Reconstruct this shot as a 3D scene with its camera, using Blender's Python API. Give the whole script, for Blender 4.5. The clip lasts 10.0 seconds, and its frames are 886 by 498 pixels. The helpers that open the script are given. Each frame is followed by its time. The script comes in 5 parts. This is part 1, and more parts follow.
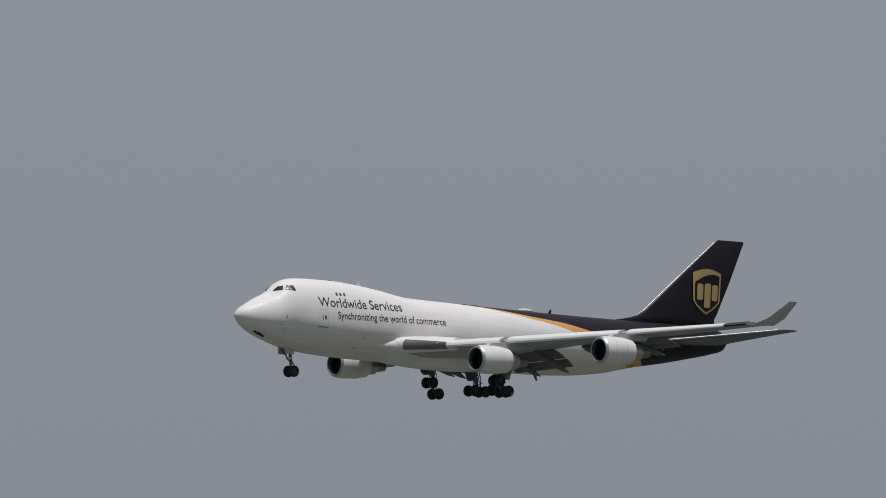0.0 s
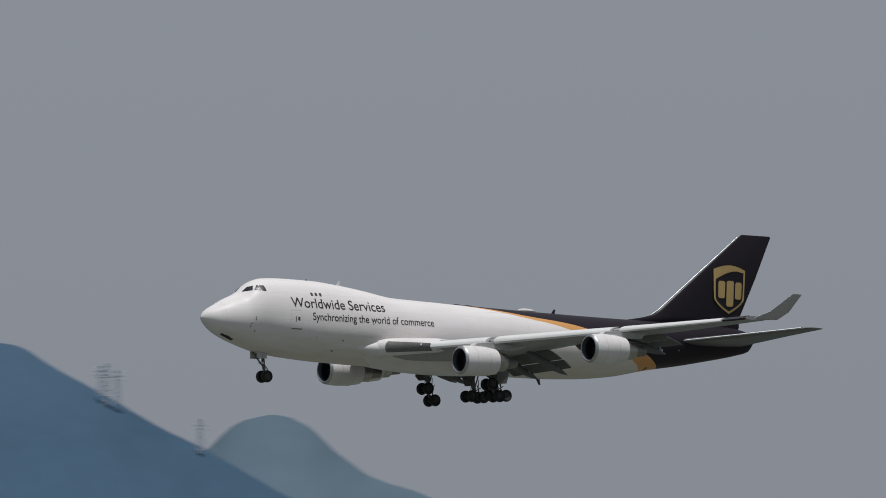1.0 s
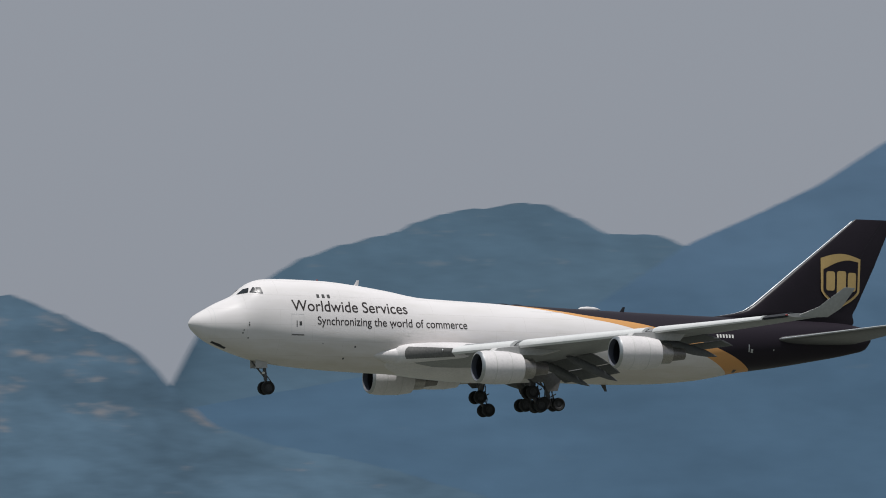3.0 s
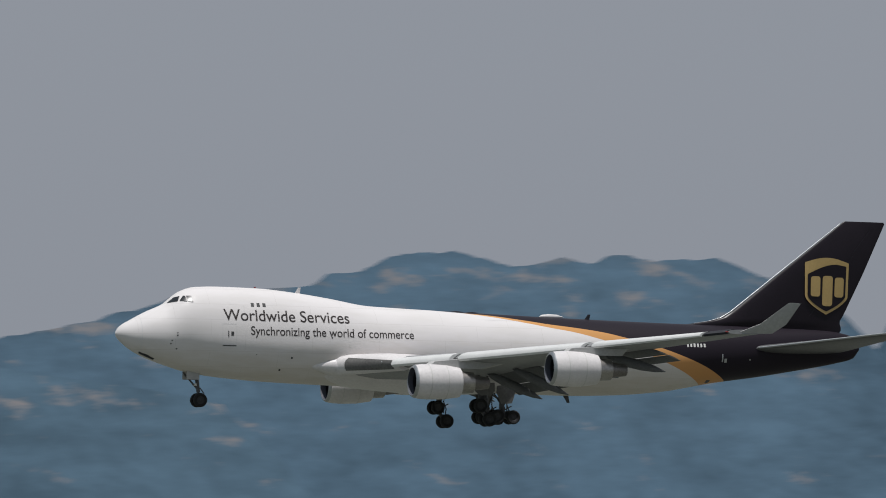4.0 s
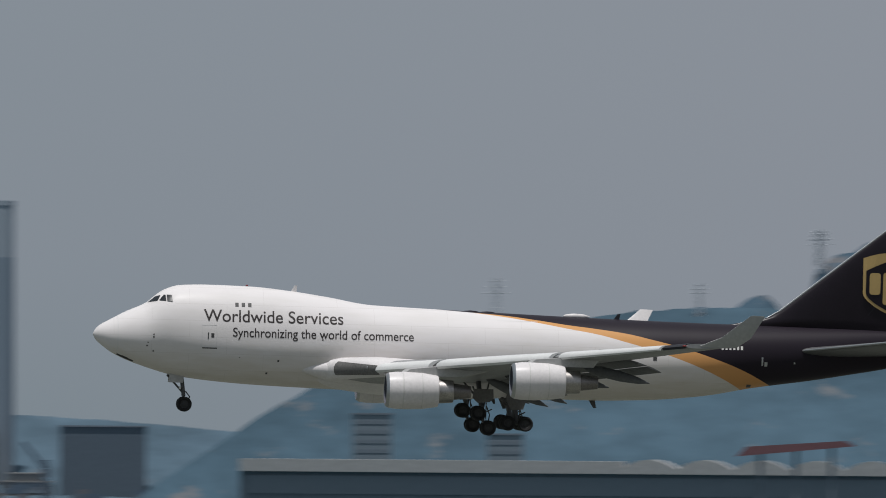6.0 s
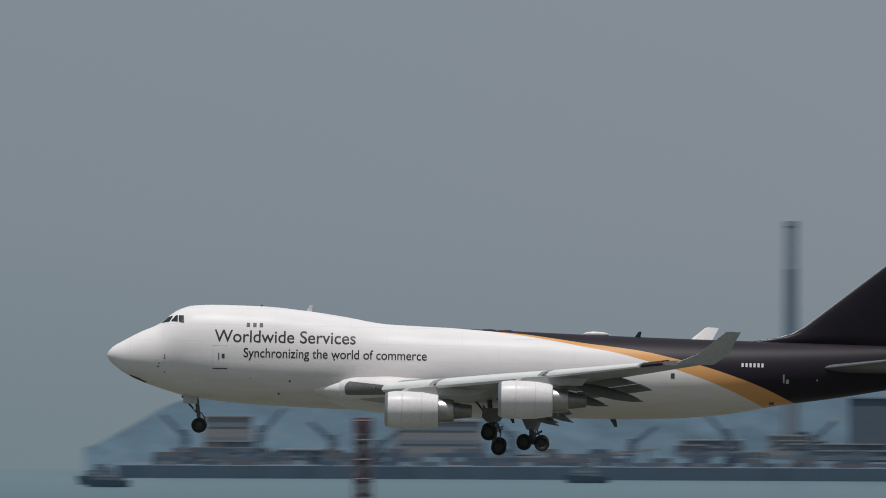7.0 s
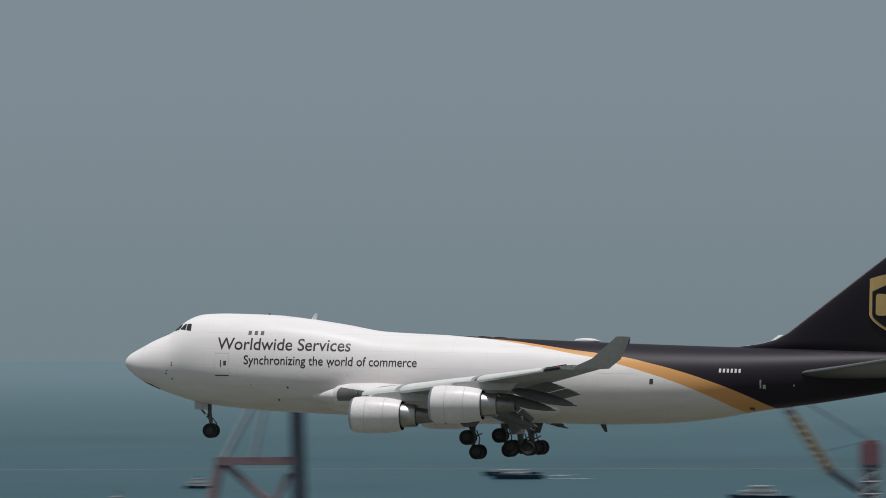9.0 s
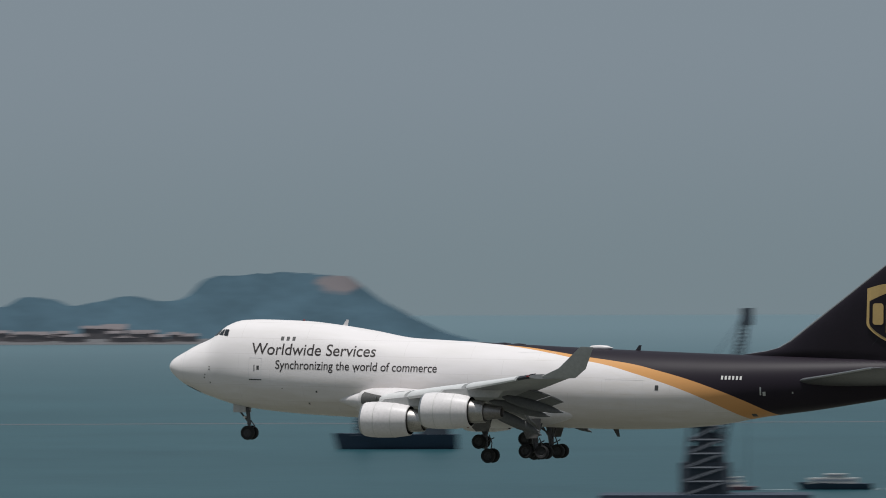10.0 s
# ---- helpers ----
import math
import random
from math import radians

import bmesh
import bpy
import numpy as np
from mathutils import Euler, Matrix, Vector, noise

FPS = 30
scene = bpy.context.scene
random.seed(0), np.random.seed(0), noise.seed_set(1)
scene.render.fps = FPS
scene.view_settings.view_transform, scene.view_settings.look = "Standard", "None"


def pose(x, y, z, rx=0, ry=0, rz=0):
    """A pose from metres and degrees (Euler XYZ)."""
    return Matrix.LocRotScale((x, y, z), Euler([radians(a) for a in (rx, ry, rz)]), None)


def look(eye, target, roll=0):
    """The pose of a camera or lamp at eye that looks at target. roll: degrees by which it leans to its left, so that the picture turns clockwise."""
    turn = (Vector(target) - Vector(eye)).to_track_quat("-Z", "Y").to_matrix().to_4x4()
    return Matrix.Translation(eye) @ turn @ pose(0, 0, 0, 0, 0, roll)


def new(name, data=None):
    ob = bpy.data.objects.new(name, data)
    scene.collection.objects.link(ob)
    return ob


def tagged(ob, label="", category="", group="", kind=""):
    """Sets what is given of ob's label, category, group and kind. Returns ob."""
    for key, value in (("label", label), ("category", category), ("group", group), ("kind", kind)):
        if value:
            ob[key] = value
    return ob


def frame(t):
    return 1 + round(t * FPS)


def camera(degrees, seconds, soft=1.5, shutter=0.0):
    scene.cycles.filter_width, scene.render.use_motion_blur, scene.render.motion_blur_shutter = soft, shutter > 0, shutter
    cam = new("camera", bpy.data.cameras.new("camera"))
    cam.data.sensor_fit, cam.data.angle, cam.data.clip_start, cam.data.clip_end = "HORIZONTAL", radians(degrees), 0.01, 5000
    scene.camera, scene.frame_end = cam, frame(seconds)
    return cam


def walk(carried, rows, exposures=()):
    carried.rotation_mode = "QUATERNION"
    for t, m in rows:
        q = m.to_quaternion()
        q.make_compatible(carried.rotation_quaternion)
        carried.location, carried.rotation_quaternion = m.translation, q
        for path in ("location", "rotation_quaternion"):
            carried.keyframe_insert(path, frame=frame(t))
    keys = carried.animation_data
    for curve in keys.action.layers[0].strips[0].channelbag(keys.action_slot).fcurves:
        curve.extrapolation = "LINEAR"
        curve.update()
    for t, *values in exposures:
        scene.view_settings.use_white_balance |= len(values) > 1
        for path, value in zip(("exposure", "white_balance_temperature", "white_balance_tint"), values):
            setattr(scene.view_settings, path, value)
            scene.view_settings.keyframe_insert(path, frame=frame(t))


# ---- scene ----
cam = camera(6.910, 10.0, soft=0.95, shutter=0.4)
EYE = (0.0, 0.0, 40.0)
# seconds, yaw to the left of north, pitch, roll (degrees)
PAN = [
    (0, -40.564, 3.224, 0.317),
    (0.5, -38.590, 3.161, 0.026),
    (0.6, -38.174, 3.154, -0.056),
    (0.8, -37.261, 3.127, -0.147),
    (1, -36.368, 3.081, -0.192),
    (1.1, -35.926, 3.065, -0.230),
    (1.3, -34.955, 3.028, -0.281),
    (1.5, -33.894, 2.993, -0.300),
    (1.6, -33.392, 2.974, -0.300),
    (1.8, -32.461, 2.933, -0.305),
    (2, -31.427, 2.878, -0.347),
    (2.2, -30.274, 2.827, -0.381),
    (2.5, -28.633, 2.705, -0.451),
    (2.7, -27.561, 2.671, -0.459),
    (3.8, -21.474, 2.432, -0.341),
    (4, -20.391, 2.372, -0.265),
    (4.3, -18.462, 2.246, -0.081),
    (4.5, -17.227, 2.165, 0.051),
    (4.7, -16.010, 2.100, 0.184),
    (5, -14.148, 1.987, 0.435),
    (5.3, -12.152, 1.863, 0.578),
    (5.5, -10.717, 1.786, 0.674),
    (5.7, -9.310, 1.706, 0.605),
    (6.8, -1.469, 1.333, 0.314),
    (7, -0.070, 1.271, 0.271),
    (7.2, 1.369, 1.213, 0.132),
    (7.4, 2.806, 1.141, 0.030),
    (7.5, 3.523, 1.094, -0.016),
    (7.6, 4.232, 1.053, -0.042),
    (7.8, 5.603, 0.960, -0.119),
    (8, 6.945, 0.842, -0.226),
    (8.2, 8.243, 0.747, -0.173),
    (8.4, 9.582, 0.655, -0.159),
    (8.5, 10.322, 0.611, -0.137),
    (8.6, 11.048, 0.571, -0.109),
    (8.8, 12.443, 0.488, -0.045),
    (9, 13.794, 0.412, -0.043),
    (9.2, 15.149, 0.341, -0.031),
    (9.4, 16.478, 0.263, -0.030),
    (9.5, 17.165, 0.229, -0.050),
    (9.6, 17.862, 0.195, -0.045),
    (9.8, 19.205, 0.128, -0.092),
    (10, 20.535, 0.052, -0.179),
]


def aim(yaw, pitch, roll):
    y, p = radians(yaw), radians(pitch)
    way = (-math.sin(y) * math.cos(p), math.cos(y) * math.cos(p), math.sin(p))
    return look(EYE, (EYE[0] + 100 * way[0], EYE[1] + 100 * way[1], EYE[2] + 100 * way[2]), roll)


# the clip's own metering drifts a little
METER = [(0, -0.08), (1.0, -0.10), (1.5, -0.14), (2.0, -0.03), (2.5, 0.10), (4.0, 0.03), (5.0, 0.0), (7.0, -0.02), (8.0, 0.0), (9.0, 0.03), (10.0, 0.07)]
walk(cam, [(t, aim(a, b, c)) for t, a, b, c in PAN], METER)

# ---- light ----
SUN_EL, SUN_AZ = 79.0, 200.0   # degrees; azimuth clockwise from north
world = bpy.data.worlds.new("hazy_sky")
scene.world = world
world.use_nodes = True
wt = world.node_tree
wt.nodes.clear()
sky = wt.nodes.new("ShaderNodeTexSky")
sky.sky_type = "NISHITA"
sky.sun_disc = False
sky.sun_elevation, sky.sun_rotation = radians(SUN_EL), radians(SUN_AZ)
sky.dust_density, sky.air_density, sky.ozone_density = 5.0, 1.0, 1.0
grey = wt.nodes.new("ShaderNodeHueSaturation")
grey.inputs["Saturation"].default_value = 0.25
grey.inputs["Value"].default_value = 0.08
# thick summer haze: an even grey veil, slightly greener over the open sea to the west
geo = wt.nodes.new("ShaderNodeTexCoord")
sep = wt.nodes.new("ShaderNodeSeparateXYZ")
wt.links.new(geo.outputs["Generated"], sep.inputs[0])
veil_x = wt.nodes.new("ShaderNodeMapRange")
veil_x.inputs["From Min"].default_value, veil_x.inputs["From Max"].default_value = 0.25, -0.1
wt.links.new(sep.outputs["X"], veil_x.inputs["Value"])
veil = wt.nodes.new("ShaderNodeMixRGB")
veil.inputs["Color1"].default_value = (0.284, 0.308, 0.354, 1)
veil.inputs["Color2"].default_value = (0.226, 0.276, 0.318, 1)
wt.links.new(veil_x.outputs[0], veil.inputs["Fac"])
mixw = wt.nodes.new("ShaderNodeMixRGB")
mixw.inputs["Fac"].default_value = 0.88
wt.links.new(sky.outputs[0], grey.inputs["Color"])
wt.links.new(grey.outputs[0], mixw.inputs["Color1"])
low = wt.nodes.new("ShaderNodeMapRange")
low.interpolation_type = "SMOOTHSTEP"
low.inputs["From Min"].default_value, low.inputs["From Max"].default_value = 0.030, -0.008
wt.links.new(sep.outputs["Z"], low.inputs["Value"])
low_sea = wt.nodes.new("ShaderNodeMath")
low_sea.operation = "MULTIPLY"
wt.links.new(low.outputs[0], low_sea.inputs[0])
wt.links.new(veil_x.outputs[0], low_sea.inputs[1])
teal = wt.nodes.new("ShaderNodeMixRGB")
teal.inputs["Color2"].default_value = (0.194, 0.250, 0.279, 1)
wt.links.new(low_sea.outputs[0], teal.inputs["Fac"])
wt.links.new(veil.outputs[0], teal.inputs["Color1"])
wt.links.new(teal.outputs[0], mixw.inputs["Color2"])
bgn = wt.nodes.new("ShaderNodeBackground")
bgn.inputs["Strength"].default_value = 1.0
wo = wt.nodes.new("ShaderNodeOutputWorld")
wt.links.new(mixw.outputs[0], bgn.inputs["Color"])
wt.links.new(bgn.outputs[0], wo.inputs["Surface"])

sun_data = bpy.data.lights.new("sun", "SUN")
sun_data.energy, sun_data.angle, sun_data.color = 3.2, radians(1.5), (1.0, 0.98, 0.965)
sun = new("sun", sun_data)
sa, se = radians(SUN_AZ), radians(SUN_EL)
sun.matrix_world = look((math.sin(sa) * math.cos(se) * 300, math.cos(sa) * math.cos(se) * 300, math.sin(se) * 300), (0, 0, 0))


# ---- materials ----
def nodes_of(name):
    m = bpy.data.materials.new(name)
    m.use_nodes = True
    return m, m.node_tree, m.node_tree.nodes["Principled BSDF"]


def paint(name, color, rough=0.4, metal=0.0, grime=0.12, scale=0.6, bump=0.0, spec=0.5, fine=None):
    """A surface with two scales of uneven colour and roughness."""
    m, nt, b = nodes_of(name)
    tc = nt.nodes.new("ShaderNodeTexCoord")
    n1 = nt.nodes.new("ShaderNodeTexNoise")
    n1.inputs["Scale"].default_value, n1.inputs["Detail"].default_value = scale, 6
    n2 = nt.nodes.new("ShaderNodeTexNoise")
    n2.inputs["Scale"].default_value, n2.inputs["Detail"].default_value = (fine or scale * 9), 3
    for n in (n1, n2):
        nt.links.new(tc.outputs["Object"], n.inputs["Vector"])
    add = nt.nodes.new("ShaderNodeMath")
    add.operation = "MULTIPLY"
    nt.links.new(n1.outputs[0], add.inputs[0])
    nt.links.new(n2.outputs[0], add.inputs[1])
    rng = nt.nodes.new("ShaderNodeMapRange")
    rng.inputs["From Min"].default_value, rng.inputs["From Max"].default_value = 0.12, 0.40
    nt.links.new(add.outputs[0], rng.inputs["Value"])
    mix = nt.nodes.new("ShaderNodeMixRGB")
    mix.inputs["Color1"].default_value = (*[c * (1 - grime) for c in color], 1)
    mix.inputs["Color2"].default_value = (*color, 1)
    nt.links.new(rng.outputs[0], mix.inputs["Fac"])
    nt.links.new(mix.outputs[0], b.inputs["Base Color"])
    rr = nt.nodes.new("ShaderNodeMapRange")
    rr.inputs["To Min"].default_value, rr.inputs["To Max"].default_value = min(1, rough * 1.25), rough * 0.85
    nt.links.new(n2.outputs[0], rr.inputs["Value"])
    nt.links.new(rr.outputs[0], b.inputs["Roughness"])
    b.inputs["Metallic"].default_value = metal
    b.inputs["Specular IOR Level"].default_value = spec
    if bump:
        bp = nt.nodes.new("ShaderNodeBump")
        bp.inputs["Strength"].default_value, bp.inputs["Distance"].default_value = bump, 0.05
        nt.links.new(n2.outputs[0], bp.inputs["Height"])
        nt.links.new(bp.outputs[0], b.inputs["Normal"])
    return m


WHITE, BROWN, GOLD = (0.722, 0.692, 0.688), (0.018, 0.014, 0.020), (0.60, 0.305, 0.115)


def curve_node(nt, pairs, z0, z1, x0, x1):
    """A float curve through (z, x) pairs, both brought to 0..1."""
    c = nt.nodes.new("ShaderNodeFloatCurve")
    pts = sorted(((z - z0) / (z1 - z0), (x - x0) / (x1 - x0)) for z, x in pairs)
    cu = c.mapping.curves[0]
    cu.points[0].location, cu.points[1].location = pts[0], pts[-1]
    for p in pts[1:-1]:
        cu.points.new(*p)
    c.mapping.update()
    return c


def livery():
    """White body with a gold swoosh and a brown tail, with faint skin panel lines, streaks of dirt and painted keel
    shade.
    """
    m, nt, b = nodes_of("airframe_livery")
    L = nt.links.new
    tc = nt.nodes.new("ShaderNodeTexCoord")
    sp = nt.nodes.new("ShaderNodeSeparateXYZ")
    L(tc.outputs["Object"], sp.inputs[0])
    zn = nt.nodes.new("ShaderNodeMapRange")
    zn.inputs["From Min"].default_value, zn.inputs["From Max"].default_value = -4.5, 3.0
    L(sp.outputs["Z"], zn.inputs["Value"])

    def edge(pairs):
        c = curve_node(nt, pairs, -4.5, 3.0, 0.0, 70.0)
        L(zn.outputs[0], c.inputs["Value"])
        x = nt.nodes.new("ShaderNodeMath")
        x.operation = "MULTIPLY"
        x.inputs[1].default_value = 70.0
        L(c.outputs[0], x.inputs[0])
        o = nt.nodes.new("ShaderNodeMath")
        o.operation = "SUBTRACT"
        L(sp.outputs["X"], o.inputs[0])
        L(x.outputs[0], o.inputs[1])
        s = nt.nodes.new("ShaderNodeMapRange")
        s.inputs["From Min"].default_value, s.inputs["From Max"].default_value = OX_SHIFT - 0.03, OX_SHIFT + 0.03
        L(o.outputs[0], s.inputs["Value"])
        return s

    e1 = edge([(3.0, 26.0), (2.85, 27.9), (2.78, 29.2), (2.55, 31.6), (2.31, 33.8), (1.93, 36.4), (1.44, 39.3), (1.1, 41.4), (0.52, 43.8), (-0.07, 46.0), (-0.82, 48.4), (-1.8, 50.9), (-2.8, 53.0), (-4.5, 56.2)])
    e2 = edge([(3.0, 25.0), (2.85, 26.9), (2.78, 28.2), (2.6, 31.0), (2.43, 33.7), (2.1, 36.6), (1.75, 39.3), (1.54, 41.3), (1.22, 43.8), (0.77, 46.0), (0.2, 48.4), (-0.55, 50.9), (-1.46, 53.4), (-2.68, 56.0), (-4.5, 59.8)])
    # dirt: long streaks along the body
    mp = nt.nodes.new("ShaderNodeMapping")
    mp.inputs["Scale"].default_value = (0.18, 0.9, 0.9)
    L(tc.outputs["Object"], mp.inputs["Vector"])
    n1 = nt.nodes.new("ShaderNodeTexNoise")
    n1.inputs["Scale"].default_value, n1.inputs["Detail"].default_value = 1.3, 7
    L(mp.outputs[0], n1.inputs["Vector"])
    rg = nt.nodes.new("ShaderNodeMapRange")
    rg.inputs["From Min"].default_value, rg.inputs["From Max"].default_value = 0.25, 0.55
    L(n1.outputs[0], rg.inputs["Value"])
    dirt = nt.nodes.new("ShaderNodeMixRGB")
    dirt.inputs["Color1"].default_value = (0.678, 0.650, 0.636, 1)
    dirt.inputs["Color2"].default_value = (*WHITE, 1)
    L(rg.outputs[0], dirt.inputs["Fac"])
    # skin panels: frame joints every 6.1 m, lap joints every 1.35 m
    br = nt.nodes.new("ShaderNodeTexBrick")
    br.inputs["Scale"].default_value = 1.0
    br.inputs["Brick Width"].default_value, br.inputs["Row Height"].default_value = 6.1, 1.35
    br.inputs["Mortar Size"].default_value, br.inputs["Mortar Smooth"].default_value = 0.012, 0.2
    br.inputs["Color1"].default_value = br.inputs["Color2"].default_value = (1, 1, 1, 1)
    br.inputs["Mortar"].default_value = (0.85, 0.84, 0.83, 1)
    cb = nt.nodes.new("ShaderNodeCombineXYZ")
    L(sp.outputs["X"], cb.inputs["X"])
    L(sp.outputs["Z"], cb.inputs["Y"])
    L(cb.outputs[0], br.inputs["Vector"])
    pan = nt.nodes.new("ShaderNodeMixRGB")
    pan.blend_type = "MULTIPLY"
    pan.inputs["Fac"].default_value = 1.0
    L(dirt.outputs[0], pan.inputs["Color1"])
    L(br.outputs["Color"], pan.inputs["Color2"])
    # streaks of oily tyre grime along keel and aft body, plus shade painted in toward the keel
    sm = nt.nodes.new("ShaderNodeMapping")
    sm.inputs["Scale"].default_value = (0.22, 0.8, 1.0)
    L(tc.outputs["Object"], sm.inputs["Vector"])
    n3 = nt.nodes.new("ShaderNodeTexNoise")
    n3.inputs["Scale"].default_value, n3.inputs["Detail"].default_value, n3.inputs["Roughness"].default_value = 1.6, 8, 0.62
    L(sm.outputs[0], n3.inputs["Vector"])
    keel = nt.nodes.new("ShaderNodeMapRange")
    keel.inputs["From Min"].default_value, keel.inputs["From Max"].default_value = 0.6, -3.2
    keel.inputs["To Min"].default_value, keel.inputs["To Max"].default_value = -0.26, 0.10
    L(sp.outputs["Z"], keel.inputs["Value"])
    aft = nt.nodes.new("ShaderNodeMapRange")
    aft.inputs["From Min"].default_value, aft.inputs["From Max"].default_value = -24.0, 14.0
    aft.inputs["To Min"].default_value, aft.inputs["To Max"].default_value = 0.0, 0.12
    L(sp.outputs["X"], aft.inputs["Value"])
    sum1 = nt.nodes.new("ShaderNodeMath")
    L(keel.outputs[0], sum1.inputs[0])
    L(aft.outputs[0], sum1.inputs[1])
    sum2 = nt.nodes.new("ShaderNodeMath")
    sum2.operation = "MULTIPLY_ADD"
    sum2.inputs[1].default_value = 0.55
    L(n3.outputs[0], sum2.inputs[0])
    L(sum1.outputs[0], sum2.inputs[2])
    grime_shade = nt.nodes.new("ShaderNodeMapRange")
    grime_shade.inputs["From Min"].default_value, grime_shade.inputs["From Max"].default_value = 0.14, 0.80
    L(sum2.outputs[0], grime_shade.inputs["Value"])
    soiled_shaded = nt.nodes.new("ShaderNodeMixRGB")
    soiled_shaded.inputs["Color2"].default_value = (0.53, 0.475, 0.385, 1)
    L(grime_shade.outputs[0], soiled_shaded.inputs["Fac"])
    L(pan.outputs[0], soiled_shaded.inputs["Color1"])
    g = nt.nodes.new("ShaderNodeMixRGB")
    g.inputs["Color2"].default_value = (*GOLD, 1)
    L(e1.outputs[0], g.inputs["Fac"])
    L(soiled_shaded.outputs[0], g.inputs["Color1"])
    w = nt.nodes.new("ShaderNodeMixRGB")
    w.inputs["Color2"].default_value = (*BROWN, 1)
    L(e2.outputs[0], w.inputs["Fac"])
    L(g.outputs[0], w.inputs["Color1"])
    L(w.outputs[0], b.inputs["Base Color"])
    # the white is chalky and worn, the brown newer and glossier
    for socket, white, brown in (("Roughness", 0.36, 0.46), ("Specular IOR Level", 0.10, 0.14)):
        rr = nt.nodes.new("ShaderNodeMapRange")
        rr.inputs["To Min"].default_value, rr.inputs["To Max"].default_value = white, brown
        L(e2.outputs[0], rr.inputs["Value"])
        L(rr.outputs[0], b.inputs[socket])
    return m


OX = 29.1            # the airframe's origin, metres aft of the nose
OX_SHIFT = -OX
M_BODY = livery()
M_WHITE = paint("white_enamel", WHITE, 0.34, grime=0.14, scale=0.5, spec=0.2)
M_BROWN = paint("brown_enamel", (0.015, 0.011, 0.016), 0.32, grime=0.2, spec=0.22)
M_GOLD = paint("gold_paint", GOLD, 0.35)
M_SHIELD = paint("pale_gold_paint", (0.52, 0.36, 0.14), 0.35)
M_WINGLET = paint("pale_grey_winglet", (0.40, 0.405, 0.40), 0.42, grime=0.2, scale=0.4)
M_WELL = paint("dull_gear_door", (0.16, 0.155, 0.15), 0.6, grime=0.35)
M_WING = paint("grey_wing_enamel", (0.27, 0.275, 0.28), 0.42, grime=0.2, scale=0.4)
M_FLAP = paint("dull_grey_flap", (0.115, 0.12, 0.125), 0.5, grime=0.3)
M_SLAT = paint("pale_slat", (0.70, 0.70, 0.69), 0.3, grime=0.1)
M_LIP = paint("bare_aluminium", (0.50, 0.51, 0.52), 0.42, 1.0, grime=0.15)
M_CORE = paint("heat_tinted_steel", (0.52, 0.495, 0.475), 0.36, 1.0, grime=0.4, scale=1.2)
M_BURNT = paint("sooty_steel", (0.29, 0.27, 0.26), 0.42, 0.9, grime=0.4, scale=1.2)
M_THROAT = paint("blue_grey_inlet", (0.07, 0.075, 0.10), 0.6)
M_PYLONGREY = paint("grey_white_pylon", (0.46, 0.455, 0.45), 0.4, grime=0.2)
# tailplane grey is darkened to paint in the shade on its underside
M_TAILPLANE = paint("shade_grey_tailplane", (0.105, 0.105, 0.11), 0.4, grime=0.2)
M_DARK = paint("dark_hollow", (0.014, 0.015, 0.022), 0.6, grime=0.3)
M_FAN = paint("fan_blade_grey", (0.06, 0.06, 0.065), 0.4, 0.6, grime=0.3)
M_TYRE = paint("worn_tyre_rubber", (0.012, 0.012, 0.013), 0.85, grime=0.3, scale=2)
M_RIM = paint("wheel_rim", (0.040, 0.040, 0.043), 0.6, 0.2, grime=0.4)
M_STRUT = paint("gear_grey", (0.10, 0.10, 0.105), 0.4, 0.2, grime=0.4)
M_GLASS = paint("cockpit_glass", (0.012, 0.014, 0.018), 0.30, grime=0.1, spec=0.5)
M_TEXT = paint("dark_brown_lettering", (0.03, 0.022, 0.02), 0.4)
M_MARK = paint("pale_marking", (0.7, 0.69, 0.66), 0.4)
M_COWLSEAM = paint("cowl_seam_grey", (0.62, 0.61, 0.59), 0.5)
M_WINDGREEN = paint("green_tip_glass", (0.03, 0.18, 0.07), 0.2)
M_BEACON = paint("red_beacon_glass", (0.22, 0.03, 0.03), 0.2)


# ---- mesh helpers ----
def grid_faces(n, m, closed=True):
    out = []
    for i in range(n - 1):
        for j in range(m if closed else m - 1):
            a, b = i * m + j, i * m + (j + 1) % m
            out.append((a, b, b + m, a + m))
    return out


def mesh_from(name, verts, faces, material, smooth=True):
    me = bpy.data.meshes.new(name)
    me.from_pydata([tuple(map(float, v)) for v in verts], [], faces)
    bm = bmesh.new()
    bm.from_mesh(me)
    bmesh.ops.recalc_face_normals(bm, faces=bm.faces[:])
    bm.to_mesh(me)
    bm.free()
    me.materials.append(material)
    if smooth:
        me.polygons.foreach_set("use_smooth", [True] * len(me.polygons))
        me.set_sharp_from_angle(angle=radians(38))
    return me


def part(name, me, parent, label=""):
    ob = new(name, me)
    ob.parent = parent
    if label:
        ob["label"] = label
    return ob


def join(*pieces):
    verts, faces = [], []
    for v, f in pieces:
        k = len(verts)
        verts += list(v)
        faces += [tuple(i + k for i in q) for q in f]
    return verts, faces


def revolve(profile, n=32, axis="x", centre=(0, 0, 0), ends=False):
    """A body of revolution from (along, radius) pairs."""
    verts = []
    for a, r in profile:
        for j in range(n):
            t = 2 * math.pi * j / n
            c, s = r * math.cos(t), r * math.sin(t)
            v = {"x": (a, c, s), "y": (c, a, s), "z": (c, s, a)}[axis]
            verts.append(tuple(v[k] + centre[k] for k in range(3)))
    faces = grid_faces(len(profile), n)
    if ends:
        faces.append(tuple(range(n)))
        faces.append(tuple(range((len(profile) - 1) * n, len(profile) * n)))
    return verts, faces


